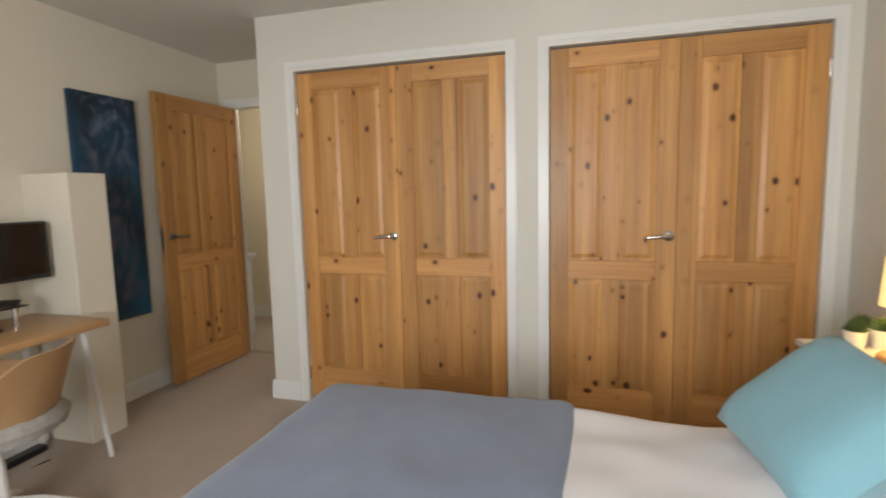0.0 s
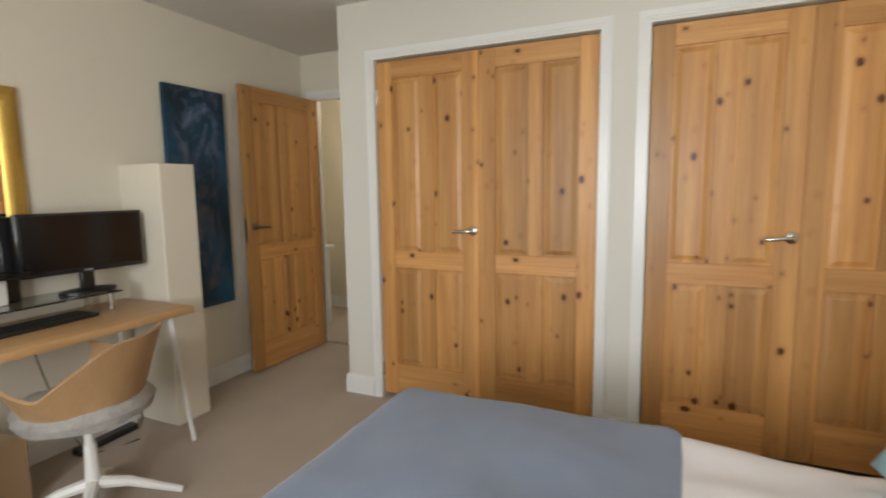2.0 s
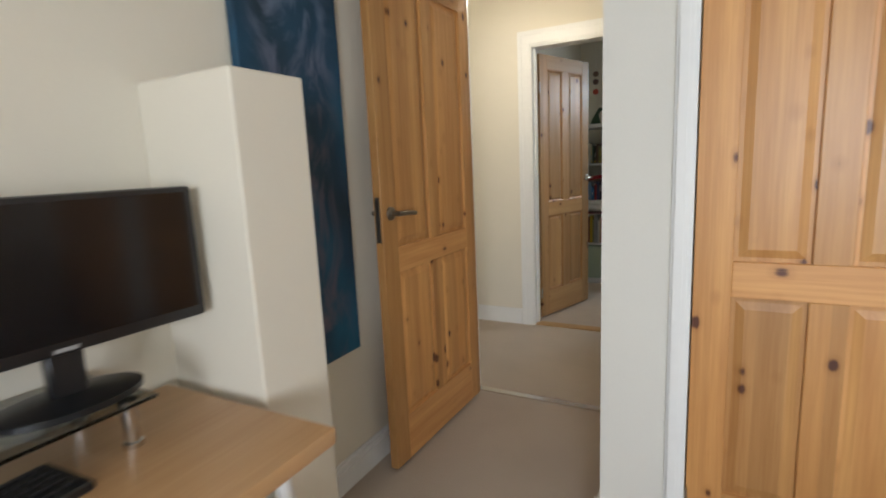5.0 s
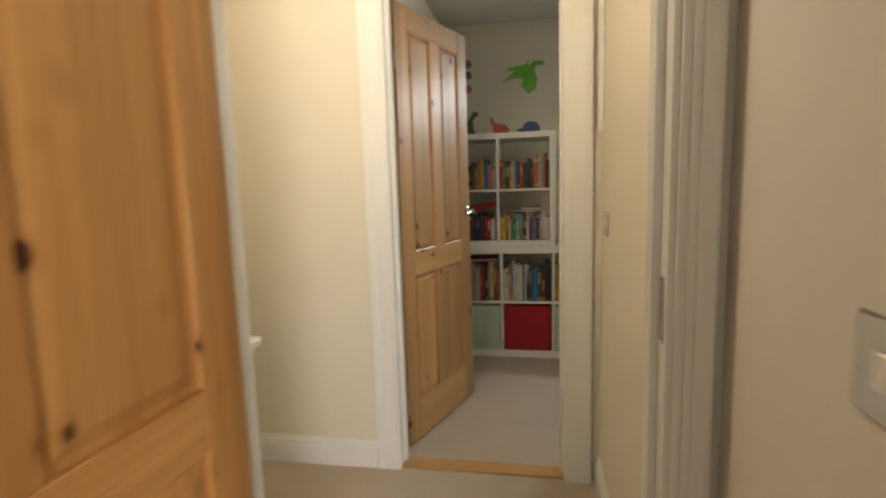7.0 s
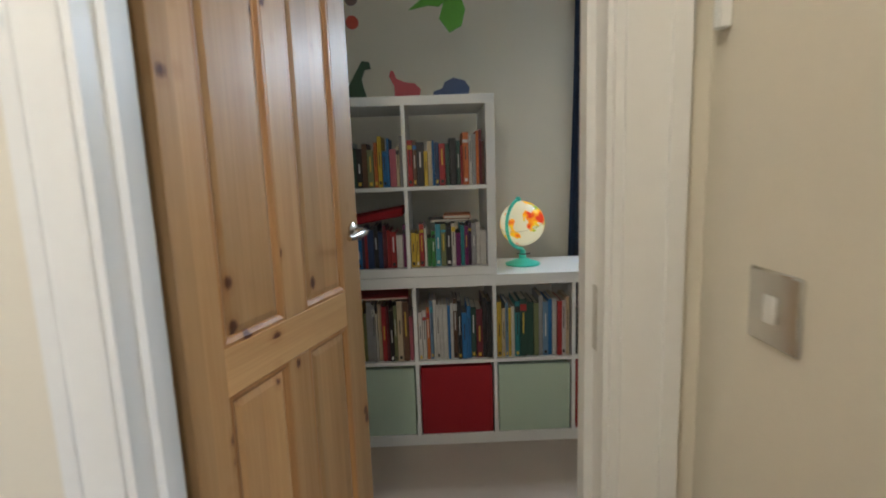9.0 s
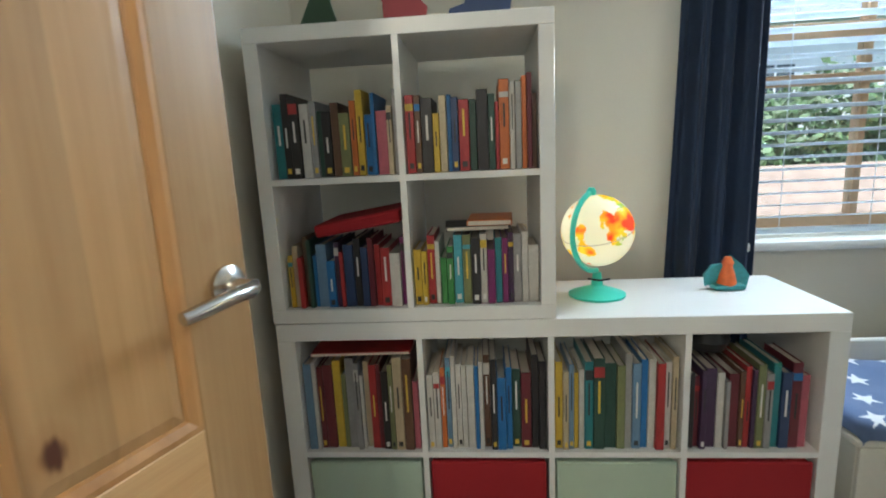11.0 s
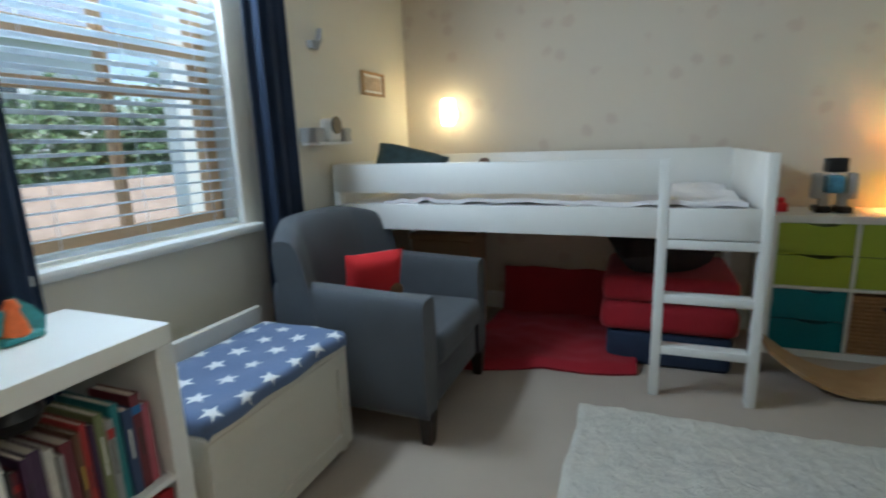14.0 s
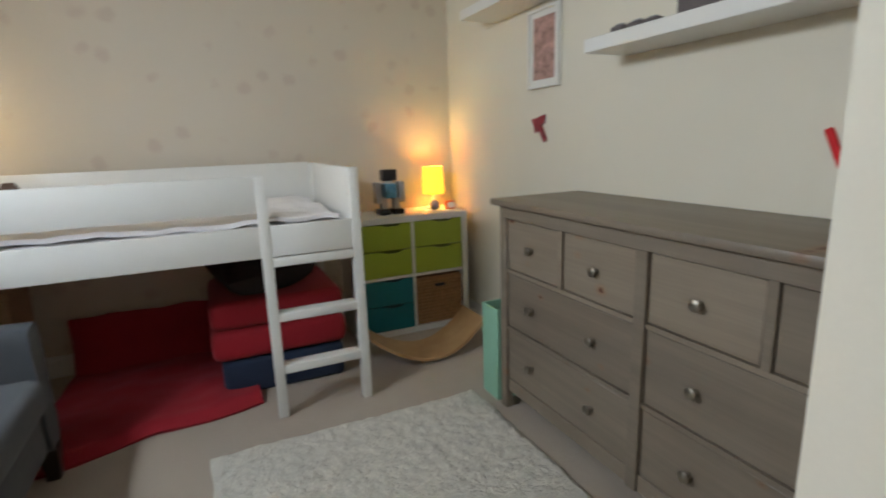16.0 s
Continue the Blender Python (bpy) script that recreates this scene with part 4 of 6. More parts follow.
PAGES = surf("paper_pages", (0.62, 0.56, 0.46), 0.9, vary=0.1, fine=200)
INK_W, INK_B = surf("white_print", (0.75, 0.73, 0.68), 0.6, vary=0.05), surf("black_print", (0.03, 0.03, 0.03), 0.6, vary=0.05)
INK_Y = surf("yellow_print", (0.70, 0.48, 0.06), 0.6, vary=0.05)
NAMES = {"r": (0.42, 0.03, 0.03), "R": (0.16, 0.02, 0.03), "o": (0.60, 0.16, 0.03), "y": (0.68, 0.46, 0.04), "g": (0.06, 0.26, 0.06), "G": (0.03, 0.08, 0.055), "b": (0.03, 0.18, 0.46), "B": (0.03, 0.06, 0.15),
         "c": (0.10, 0.42, 0.52), "t": (0.03, 0.22, 0.24), "w": (0.66, 0.63, 0.57), "k": (0.025, 0.022, 0.022), "p": (0.20, 0.02, 0.13), "P": (0.06, 0.025, 0.07), "n": (0.15, 0.075, 0.04), "e": (0.58, 0.47, 0.30), "s": (0.36, 0.35, 0.34), "m": (0.50, 0.12, 0.16), "l": (0.22, 0.24, 0.10), "a": (0.18, 0.30, 0.44)}
CNAME = {"r": "red", "R": "dark red", "o": "orange", "y": "yellow", "g": "green", "G": "dark green", "b": "blue", "B": "navy", "c": "sky blue", "t": "teal", "w": "white", "k": "black", "p": "magenta", "P": "dark purple", "n": "brown", "e": "cream", "s": "grey", "m": "rose", "l": "olive", "a": "pale blue"}
rnd = random.Random(5)


def book(x, y, z, w, h, dp, key):
    o = thing("book", CNAME[key] + " book standing upright on the shelf", "book", pose(x, y, z), "shelved books")
    bm = box(0, w, 0, 0.003, 0, h, 0.0012)
    addbox(bm, 0, 0.0016, 0.003, dp, 0, h); addbox(bm, w - 0.0016, w, 0.003, dp, 0, h)
    cv = part("cover", bm, cover(NAMES[key]), o, smooth=False)
    part("page_block", box(0.0018, w - 0.0018, 0.004, dp - 0.004, 0.003, h - 0.004), PAGES, o, smooth=False)
    ink = rnd.choice((INK_W, INK_B, INK_Y)) if key not in "weky" else (INK_B if key != "k" else INK_W)
    if w > 0.012 and rnd.random() < 0.6:
        a = rnd.uniform(0.35, 0.5) * h; q = rnd.uniform(0.22, 0.42) * h
        part("title_bar", box(w * 0.40, w * 0.60, -0.0008, 0.0004, a, a + q), ink, cv)
        if rnd.random() < 0.6: part("title_bar", box(w * 0.25, w * 0.75, -0.0008, 0.0004, h * 0.06, h * 0.06 + 0.014), rnd.choice((INK_W, INK_B, INK_Y)), cv)
        if rnd.random() < 0.4: part("title_bar", box(w * 0.02, w * 0.98, -0.0006, 0.0004, h * 0.80, h * rnd.uniform(0.86, 0.93)), cover(NAMES[rnd.choice("rbywck")]), cv)


def row(x0, x1, z, keys, h0, h1, slope=0.0):
    ws = [rnd.choice((0.65, 0.9, 1.0, 1.2, 1.6)) * rnd.uniform(0.85, 1.15) for _ in keys]; tot = sum(ws); x = x0
    for i, (k, w) in enumerate(zip(keys, ws)):
        w = w / tot * (x1 - x0); h = rnd.uniform(h0, h1) - (rnd.uniform(0.01, 0.05) if rnd.random() < 0.4 else 0) + slope * (i / len(keys) - 0.5)
        book(x + 0.0006, KY + 0.012 + rnd.uniform(0, 0.02), z + 0.001, w - 0.0012, h, rnd.uniform(0.14, 0.19), k); x += w


UX = KX - 0.004; zu = 0.787
row(UX + 0.046, UX + 0.370, zu + 0.389, "tkkwsGknloybbmes", 0.185, 0.215)
row(UX + 0.392, UX + 0.722, zu + 0.389, "rnkyebBrGkGrowsoRn", 0.19, 0.215, 0.04)
row(UX + 0.048, UX + 0.372, zu + 0.038, "yernGbabPrBkBRrrwp", 0.17, 0.195)
row(UX + 0.392, UX + 0.722, zu + 0.038, "yyrwggclkwptpPsww", 0.175, 0.19)
row(KX + 0.056, KX + 0.380, 0.394, "awRRylsswerRklenm", 0.25, 0.285)
row(KX + 0.404, KX + 0.732, 0.394, "wwoawwwwbwnkbbGRkk", 0.255, 0.285)
row(KX + 0.756, KX + 1.080, 0.394, "yeaywtGGlsabwrwe", 0.245, 0.285, 0.03)
row(KX + 1.106, KX + 1.420, 0.394, "kRPPwsRnrPlstBRm", 0.215, 0.245, 0.02)


def flat_book(x, y, z, w, d, t, key, rz=0):
    o = thing("book", CNAME[key] + " book lying flat on the upright books", "book", pose(x, y, z, 0, 0, rz), "shelved books")
    part("cover", box(-w / 2, w / 2, -d / 2, d / 2, 0, t, 0.002), cover(NAMES[key]), o); part("page_block", box(-w / 2 + 0.004, w / 2 - 0.004, -d / 2 - 0.0008, d / 2 - 0.006, 0.002, t - 0.002), PAGES, o)


flat_book(UX + 0.56, KY + 0.12, zu + 0.232, 0.17, 0.14, 0.012, "k", 4); flat_book(UX + 0.60, KY + 0.12, zu + 0.245, 0.12, 0.16, 0.015, "o", -3)
flat_book(KX + 0.22, KY + 0.12, 0.684, 0.28, 0.20, 0.010, "r", 2)
rb = thing("red_folder", "dark red folder lying slanted over the books", "folder", pose(UX + 0.245, KY + 0.16, zu + 0.245, 0, -9, 0)); part("cover", box(-0.12, 0.12, -0.12, 0.14, 0, 0.035, 0.006), RED_BIN, rb)
solid("plush_toy", lathe([(0.01, 0), (0.045, 0.01), (0.06, 0.04), (0.05, 0.075), (0.02, 0.09)], 18), BLACK, "black plush toy lying on top of the books", "toy", pose(KX + 1.19, KY + 0.12, 0.642))

# flat wooden dinosaurs on top
def cutout(name, label, m, pts, material, t=0.012, group=""):
    return solid(name, extrude_outline(pts, t), material, label, "wooden toy", m, group, smooth=False)


def painted(c): return surf("painted_wood", c, 0.5, vary=0.1, big=20)
cutout("wooden_dinosaur", "dark green long-necked wooden dinosaur on the bookcase", pose(-2.81, 6.665, 1.5495), [(-0.05, 0), (0.05, 0), (0.035, 0.05), (0.03, 0.08), (0.045, 0.115), (0.07, 0.12), (0.065, 0.145), (0.035, 0.15), (0.01, 0.11), (-0.02, 0.06)], painted((0.035, 0.075, 0.04)))
cutout("wooden_dinosaur", "red long-tailed wooden dinosaur on the bookcase", pose(-2.59, 6.665, 1.5495), [(-0.055, 0), (0.05, 0), (0.055, 0.03), (0.03, 0.055), (-0.01, 0.06), (-0.045, 0.075), (-0.055, 0.105), (-0.068, 0.11), (-0.075, 0.085), (-0.055, 0.045)], painted((0.30, 0.02, 0.03)))
cutout("wooden_dinosaur", "blue horned wooden dinosaur on the bookcase", pose(-2.40, 6.665, 1.5495), [(-0.085, 0.005), (-0.05, 0), (0.065, 0), (0.07, 0.03), (0.05, 0.06), (0.0, 0.072), (-0.035, 0.055), (-0.045, 0.03), (-0.08, 0.02)], painted((0.02, 0.05, 0.15)))
dg = thing("hanging_dragon", "green wooden dragon mobile hanging from the ceiling", "mobile", pose(-2.43, 6.60, 1.90))
GRN = painted((0.11, 0.36, 0.03))
part("body", extrude_outline([(-0.02, -0.06), (0.02, -0.115), (0.07, -0.09), (0.085, -0.03), (0.065, 0.03), (0.075, 0.06), (0.125, 0.06), (0.12, 0.085), (0.06, 0.09), (0.02, 0.05), (0.0, 0.0)], 0.012), GRN, dg)
part("wing", extrude_outline([(-0.14, -0.03), (-0.06, -0.015), (-0.02, -0.02), (0.02, 0.01), (0.03, 0.10), (0.01, 0.065), (-0.10, 0.055), (-0.11, 0.035), (-0.06, 0.03)], 0.008), GRN, dg, "", pose(0, -0.015, 0))
part("string", tube([(0.03, 0, 0.09), (0.03, 0, H - 1.90)], 0.001, 5), WHITE_METAL, dg)
dm = thing("hanging_mobile", "string of brown and red wooden discs", "mobile", pose(-2.80, 6.62, 1.90))
part("string", tube([(0, 0, -0.08), (0, 0, H - 1.90)], 0.001, 5), WHITE_METAL, dm)
for z, c in ((0.10, (0.16, 0.09, 0.06)), (0.03, (0.10, 0.05, 0.04)), (-0.06, (0.45, 0.06, 0.03))): part("disc", lathe([(0.026, -0.004), (0.026, 0.004)], 18), painted(c), dm, "", pose(0, 0, z, 90, 0, 20))

# globe
m, n, l, b = mat("lit_globe")
v = coords(n, l); q = noise_tex(n, l, v, 11, 4, 0.55); q2 = noise_tex(n, l, v, 17, 2, 0.5)
land = ramp(n, ((0.36, (0.30, 0.52, 0.08)), (0.46, (0.95, 0.66, 0.03)), (0.54, (0.95, 0.40, 0.02)), (0.64, (0.80, 0.07, 0.03)))); l.new(q2, land.inputs[0])
shore = n.new("ShaderNodeMapRange"); shore.inputs[1].default_value, shore.inputs[2].default_value = 0.495, 0.515; l.new(q, shore.inputs[0])
mx = n.new("ShaderNodeMix"); mx.data_type = "RGBA"; mx.inputs["A"].default_value = (0.74, 0.77, 0.68, 1); l.new(land.outputs[0], mx.inputs["B"]); l.new(shore.outputs[0], mx.inputs["Factor"])
l.new(mx.outputs["Result"], b.inputs["Base Color"]); l.new(mx.outputs["Result"], b.inputs["Emission Color"]); b.inputs["Emission Strength"].default_value = 0.08; b.inputs["Roughness"].default_value = 0.25
_tr = n.new("ShaderNodeBsdfTranslucent"); l.new(mx.outputs["Result"], _tr.inputs[0]); _mx = n.new("ShaderNodeMixShader"); _mx.inputs[0].default_value = 0.5
l.new(b.outputs[0], _mx.inputs[1]); l.new(_tr.outputs[0], _mx.inputs[2]); l.new(_mx.outputs[0], n["Material Output"].inputs[0])
GLOBE = m
gl = thing("globe_lamp", "lit world globe lamp on a turquoise stand", "globe", pose(-2.085, 6.83, 0.787))
part("base", lathe([(0.082, 0), (0.082, 0.006), (0.055, 0.016), (0.018, 0.03), (0.012, 0.07)], 28), TURQ, gl, "turquoise plastic base")
sph = part("sphere", lathe([(0.104 * math.sin(a), -0.104 * math.cos(a)) for a in (0.05 + k * 0.0951 * 2 for k in range(17))], 32), GLOBE, gl, "glowing map sphere", pose(0, 0, 0.195, 12, -12))
part("equator_ring", tube([(0.1045 * math.cos(a), 0.1045 * math.sin(a), 0) for a in (k * 0.19635 for k in range(33))], 0.0012, 5), GREY_PL, sph, "thin grey equator seam")
part("meridian_arm", tube([(-0.72 * 0.119 * math.sin(a), -0.69 * 0.119 * math.sin(a), 0.195 - 0.119 * math.cos(a)) for a in (0.02 + k * 0.15 for k in range(20))], 0.008, 8), TURQ, gl)
part("pole_cap", lathe([(0.012, -0.012), (0.014, 0.0), (0.008, 0.010)], 12), TURQ, gl, "", pose(-0.022, -0.02, 0.312))
part("cable", tube([(0.03, -0.03, 0.055), (0.0, -0.035, 0.053), (-0.03, -0.02, 0.055)], 0.003, 6), BLACK, gl)
td = thing("toy_dragon", "small turquoise and orange toy dragon", "toy", pose(-1.70, 6.86, 0.787) @ Matrix.Scale(0.85, 4))
TQ2 = surf("toy_teal", (0.05, 0.26, 0.27), 0.45, vary=0.3, big=40); OR2 = surf("toy_orange", (0.70, 0.14, 0.03), 0.45, vary=0.2, big=40)
part("body", lathe([(0.02, 0), (0.032, 0.02), (0.026, 0.05), (0.016, 0.08), (0.02, 0.095), (0.01, 0.115)], 14), OR2, td)
part("wing", extrude_outline([(-0.06, 0.01), (-0.01, 0.03), (0.0, 0.09), (-0.04, 0.085), (-0.065, 0.05)], 0.012), TQ2, td, "", pose(-0.01, 0.01, 0))
part("wing", extrude_outline([(0.06, 0.005), (0.01, 0.03), (0.0, 0.12), (0.04, 0.085), (0.068, 0.045)], 0.012), TQ2, td, "", pose(0.01, 0.01, 0))
part("foot", box(-0.05, 0.055, -0.03, 0.03, 0, 0.02, 0.008, 2), TQ2, td)

# window with sill, timber sash, blind
SASH = surf("orange_brown_timber", (0.62, 0.40, 0.23), 0.5, vary=0.15, big=3, fine=50)
wn = tagged(thing("window_1", "timber sash window behind a slatted blind", "window", pose(0, 0, 0)), kind="structure")
fy0, fy1 = 7.285, 7.345
for q in ((WX0, WX0 + 0.055, fy0, fy1, WZ0, WZ1), (WX1 - 0.055, WX1, fy0, fy1, WZ0, WZ1), (WX0 + 0.055, WX1 - 0.055, fy0, fy1, WZ0, WZ0 + 0.06), (WX0 + 0.055, WX1 - 0.055, fy0, fy1, WZ1 - 0.06, WZ1), (WX0 + 0.055, WX1 - 0.055, fy0, fy1, 1.40, 1.435), (WX0 + 0.055, WX1 - 0.055, fy0, fy1, 1.55, 1.605)):
    part("window_frame", box(*q, 0.004), SASH, wn)
for za, zb in ((WZ0 + 0.06, 1.40), (1.435, 1.55), (1.605, WZ1 - 0.06)): part("glazing_bar", box(WX0 + 0.455, WX0 + 0.48, fy0 + 0.01, fy1, za, zb, 0.003), SASH, wn)
PANE = glassy("window_glass")
for q in [(xa, xb, za, zb) for xa, xb in ((WX0 + 0.055, WX0 + 0.455), (WX0 + 0.48, WX1 - 0.055)) for za, zb in ((WZ0 + 0.06, 1.40), (1.435, 1.55), (1.605, WZ1 - 0.06))]:
    g = part("pane", box(q[0], q[1], 7.31, 7.316, q[2], q[3]), PANE, wn, smooth=False); g.visible_shadow = False
part("window_sill", box(WX0 - 0.06, WX1 + 0.06, 7.115, 7.284, WZ0 - 0.035, WZ0 - 0.001, 0.008, 2), GLOSS, wn, "white painted sill")
vb = thing("venetian_blind", "lowered white venetian blind with open slats", "blind", pose(0, 0, 0))
BLIND = surf("white_blind_slat", (0.82, 0.84, 0.86), 0.4, vary=0.03)
_t = BLIND.node_tree; _tr = _t.nodes.new("ShaderNodeBsdfTranslucent"); _tr.inputs[0].default_value = (0.86, 0.90, 0.93, 1); _mx = _t.nodes.new("ShaderNodeMixShader"); _mx.inputs[0].default_value = 0.9
_t.links.new(_t.nodes["Principled BSDF"].outputs[0], _mx.inputs[1]); _t.links.new(_tr.outputs[0], _mx.inputs[2]); _t.links.new(_mx.outputs[0], _t.nodes["Material Output"].inputs[0])
part("head_rail", box(WX0 + 0.01, WX1 - 0.01, 7.19, 7.24, WZ1 - 0.05, WZ1 - 0.004, 0.003), BLIND, vb)
part("bottom_rail", box(WX0 + 0.01, WX1 - 0.01, 7.195, 7.235, WZ0 + 0.012, WZ0 + 0.03, 0.003), BLIND, vb)
slat = part("slat", box(WX0 + 0.012, WX1 - 0.012, -0.023, 0.023, -0.0012, 0.0012), BLIND, vb, "", pose(0, 7.215, WZ0 + 0.07, -12))
for k in range(1, 28): again(slat, "slat", vb, pose(0, 7.215, WZ0 + 0.07 + 0.0418 * k, -12))
for x in (WX0 + 0.15, WX0 + 0.45, WX1 - 0.15):
    part("ladder_cord", tube([(x, 7.188, WZ0 + 0.02), (x, 7.188, WZ1 - 0.03)], 0.0015, 5), BLIND, vb)
struct("trim_window_reveal", [(WX1 - 0.004, WX1 - 0.001, 7.172, 7.28, WZ0, WZ1), (WX0 + 0.001, WX0 + 0.004, 7.172, 7.28, WZ0, WZ1)], GLOSS, "white painted window reveal")


def curtain(x0, x1, z0, z1, y, spread, label):
    def f(u, v):
        z = z0 + (z1 - z0) * v; fl = 1 + spread * (1 - v) ** 1.5
        x = x1 - (x1 - x0) * (1 - u) * fl
        return (x, y + 0.026 * math.sin(u * 21) * (0.7 + 0.3 * (1 - v)) + 0.008 * math.sin(u * 47 + 2), z)
    return solid("curtain", sheet(f, 90, 10, 0.004), NAVY, label, "curtain", group="window curtains")


curtain(-1.76, -1.50, 0.14, 2.26, 7.095, 0.22, "dark navy velvet curtain hanging beside the window")
curtain(-0.585, -0.31, 0.25, 2.26, 7.095, 0.0, "dark navy velvet curtain hanging beside the window")
cr = thing("curtain_pole", "metal curtain pole over the window", "curtain pole", pose(0, 0, 0)); part("pole", tube([(-1.9, 7.09, 2.27), (-0.2, 7.09, 2.27)], 0.012, 10), STEEL, cr)
for x in (-1.85, -0.25): part("bracket", box(x - 0.01, x + 0.01, 7.09, 7.17, 2.26, 2.28), STEEL, cr)

# toy chest bench
bn = thing("storage_bench", "white wooden storage bench with panelled front", "bench", pose(-1.475, 6.60, 0))
WOODW = surf("cream_painted_wood", (0.70, 0.66, 0.57), 0.5, vary=0.05)
part("chest", box(0.01, 0.69, 0.015, 0.40, 0.03, 0.425, 0.004), WOODW, bn); part("lid", box(0, 0.70, 0, 0.41, 0.426, 0.448, 0.005), WOODW, bn)
for q in ((0.01, 0.07, 0.03, 0.425), (0.63, 0.69, 0.03, 0.425), (0.07, 0.63, 0.365, 0.425), (0.07, 0.63, 0.03, 0.09)): part("front_trim", box(q[0], q[1], 0.003, 0.015, q[2], q[3], 0.002), WOODW, bn)
for x in (0.02, 0.64): part("foot", box(x, x + 0.04, 0.02, 0.38, 0, 0.03), WOODW, bn)
part("backrest", box(0, 0.70, 0.41, 0.432, 0.03, 0.56, 0.006), WOODW, bn)
sc = thing("bench_cushion", "blue bench cushion with white stars", "cushion", pose(-1.475, 6.60, 0.449))
BLUE = surf("blue_star_cotton", (0.105, 0.15, 0.27), 0.9, vary=0.1, big=5, fine=260, relief=0.4, sheen=0.2)
STARW = surf("white_star_print", (0.74, 0.74, 0.74), 0.9, vary=0.05, fine=240)
def pad(px, py, lift=0.0):
    """A point of the padded cover: puffed on top, rolled over the rim of the lid."""
    x0, x1, y0, y1, rr = 0.0, 0.70, -0.012, 0.40, 0.026
    cx, cy = min(max(px, x0 + rr), x1 - rr), min(max(py, y0 + rr), y1 - rr)
    off = Vector((px - cx, py - cy)); d = off.length; way = off / d if d > 1e-6 else Vector((0, 0))
    bend = min(d / rr, math.pi / 2); hang = max(0.0, d - rr * math.pi / 2)
    rim = (rr + lift) * math.sin(bend) + 0.006 * math.sin(px * 24 + py * 19) * min(1, d / rr)
    puff = 0.010 * noise.noise(Vector((px * 7, py * 8, 3))) * (1 - bend / 1.6)
    return (cx + way.x * rim, cy + way.y * rim, 0.052 + puff - rr + (rr + lift) * math.cos(bend) - hang)


part("pad", sheet(lambda u, v: pad(-0.035 + 0.77 * u, -0.047 + 0.482 * v), 60, 40, 0.006), BLUE, sc)
def star(cx, cy, s, a0):
    bm = bmesh.new(); mid_v = bm.verts.new(pad(cx, cy, 0.0015)); rim = []
    for k in range(10):
        q = s if k % 2 == 0 else s * 0.42
        rim.append((cx + q * math.cos(a0 + k * math.pi / 5), cy + q * math.sin(a0 + k * math.pi / 5)))
    inner = [bm.verts.new(pad((cx + x) / 2, (cy + y) / 2, 0.0015)) for x, y in rim]; outer = [bm.verts.new(pad(x, y, 0.0015)) for x, y in rim]
    for k in range(10):
        j = (k + 1) % 10
        bm.faces.new((mid_v, inner[k], inner[j])); bm.faces.new((inner[k], outer[k], outer[j], inner[j]))
    part("star", bm, STARW, sc)
for i in range(6):
    for j in range(4): star(0.045 + i * 0.118 + (0.055 if j % 2 else 0) + rnd.uniform(-.012, .012), 0.005 + j * 0.118 + rnd.uniform(-.010, .010), rnd.uniform(0.032, 0.040), rnd.uniform(0, 1.2))

# armchair, facing away from the window
ac = thing("armchair", "grey upholstered armchair with dark wooden feet", "armchair", pose(-0.335, 6.275, 0))
part("seat_base", box(-0.27, 0.27, 0.03, 0.62, 0.13, 0.30, 0.02, 2), CHARCOAL, ac)
part("seat_cushion", box(-0.275, 0.275, -0.005, 0.56, 0.301, 0.44, 0.045, 4), CHARCOAL, ac, "grey seat cushion")
for s in (-1, 1):
    def arm(u, v, s=s):
        a = 2 * math.pi * u; yy = 0.0 + 0.70 * v
        w, h0 = 0.062, 0.12; top = 0.615 + 0.03 * v
        cx = s * 0.335; x = cx + w * math.copysign(abs(math.cos(a)) ** 0.45, math.cos(a)) * (1 + 0.10 * max(0, math.sin(a)))
        zc, hh = (top + h0) / 2, (top - h0) / 2
        return (x, yy + 0.02 * (1 - v), zc + hh * math.copysign(abs(math.sin(a)) ** 0.4, math.sin(a)))
    bm = sheet(arm, 32, 6); bmesh.ops.remove_doubles(bm, verts=bm.verts[:], dist=1e-4); bmesh.ops.holes_fill(bm, edges=[e for e in bm.edges if e.is_boundary])
    part("armrest", bm, CHARCOAL, ac, "grey padded arm")
def back(u, v):
    a = 2 * math.pi * u; x0 = -0.40 + 0.80 * v; e = abs(2 * v - 1)
    top = 0.90 - 0.075 * e ** 3; zc, hh = (top + 0.14) / 2, (top - 0.14) / 2
    dz = hh * math.copysign(abs(math.sin(a)) ** 0.45, math.sin(a)); yy = 0.075 * math.copysign(abs(math.cos(a)) ** 0.5, math.cos(a))
    wing = -0.10 * max(0, e - 0.55) / 0.45
    return (x0, 0.60 + yy + 0.13 * (dz + hh) / (2 * hh) + wing, zc + dz)
bm = sheet(back, 32, 18); bmesh.ops.remove_doubles(bm, verts=bm.verts[:], dist=1e-4); bmesh.ops.holes_fill(bm, edges=[e for e in bm.edges if e.is_boundary])
part("backrest", bm, CHARCOAL, ac, "grey curved backrest")
DARKW = surf("dark_wood", (0.022, 0.015, 0.012), 0.4, vary=0.2)
for x in (-0.33, 0.33):
    for y in (0.045, 0.60): part("leg", tube([(x, y, 0.0), (x, y, 0.135)], [0.030, 0.044], 4), DARKW, ac)
rc = thing("red_cushion", "bright red cushion with a brown motif", "cushion", pose(-0.37, 6.70, 0.585, 14, 0, -40))
REDB = surf("bright_red_fleece", (0.62, 0.02, 0.025), 0.9, vary=0.1, big=8, fine=200, relief=0.4)
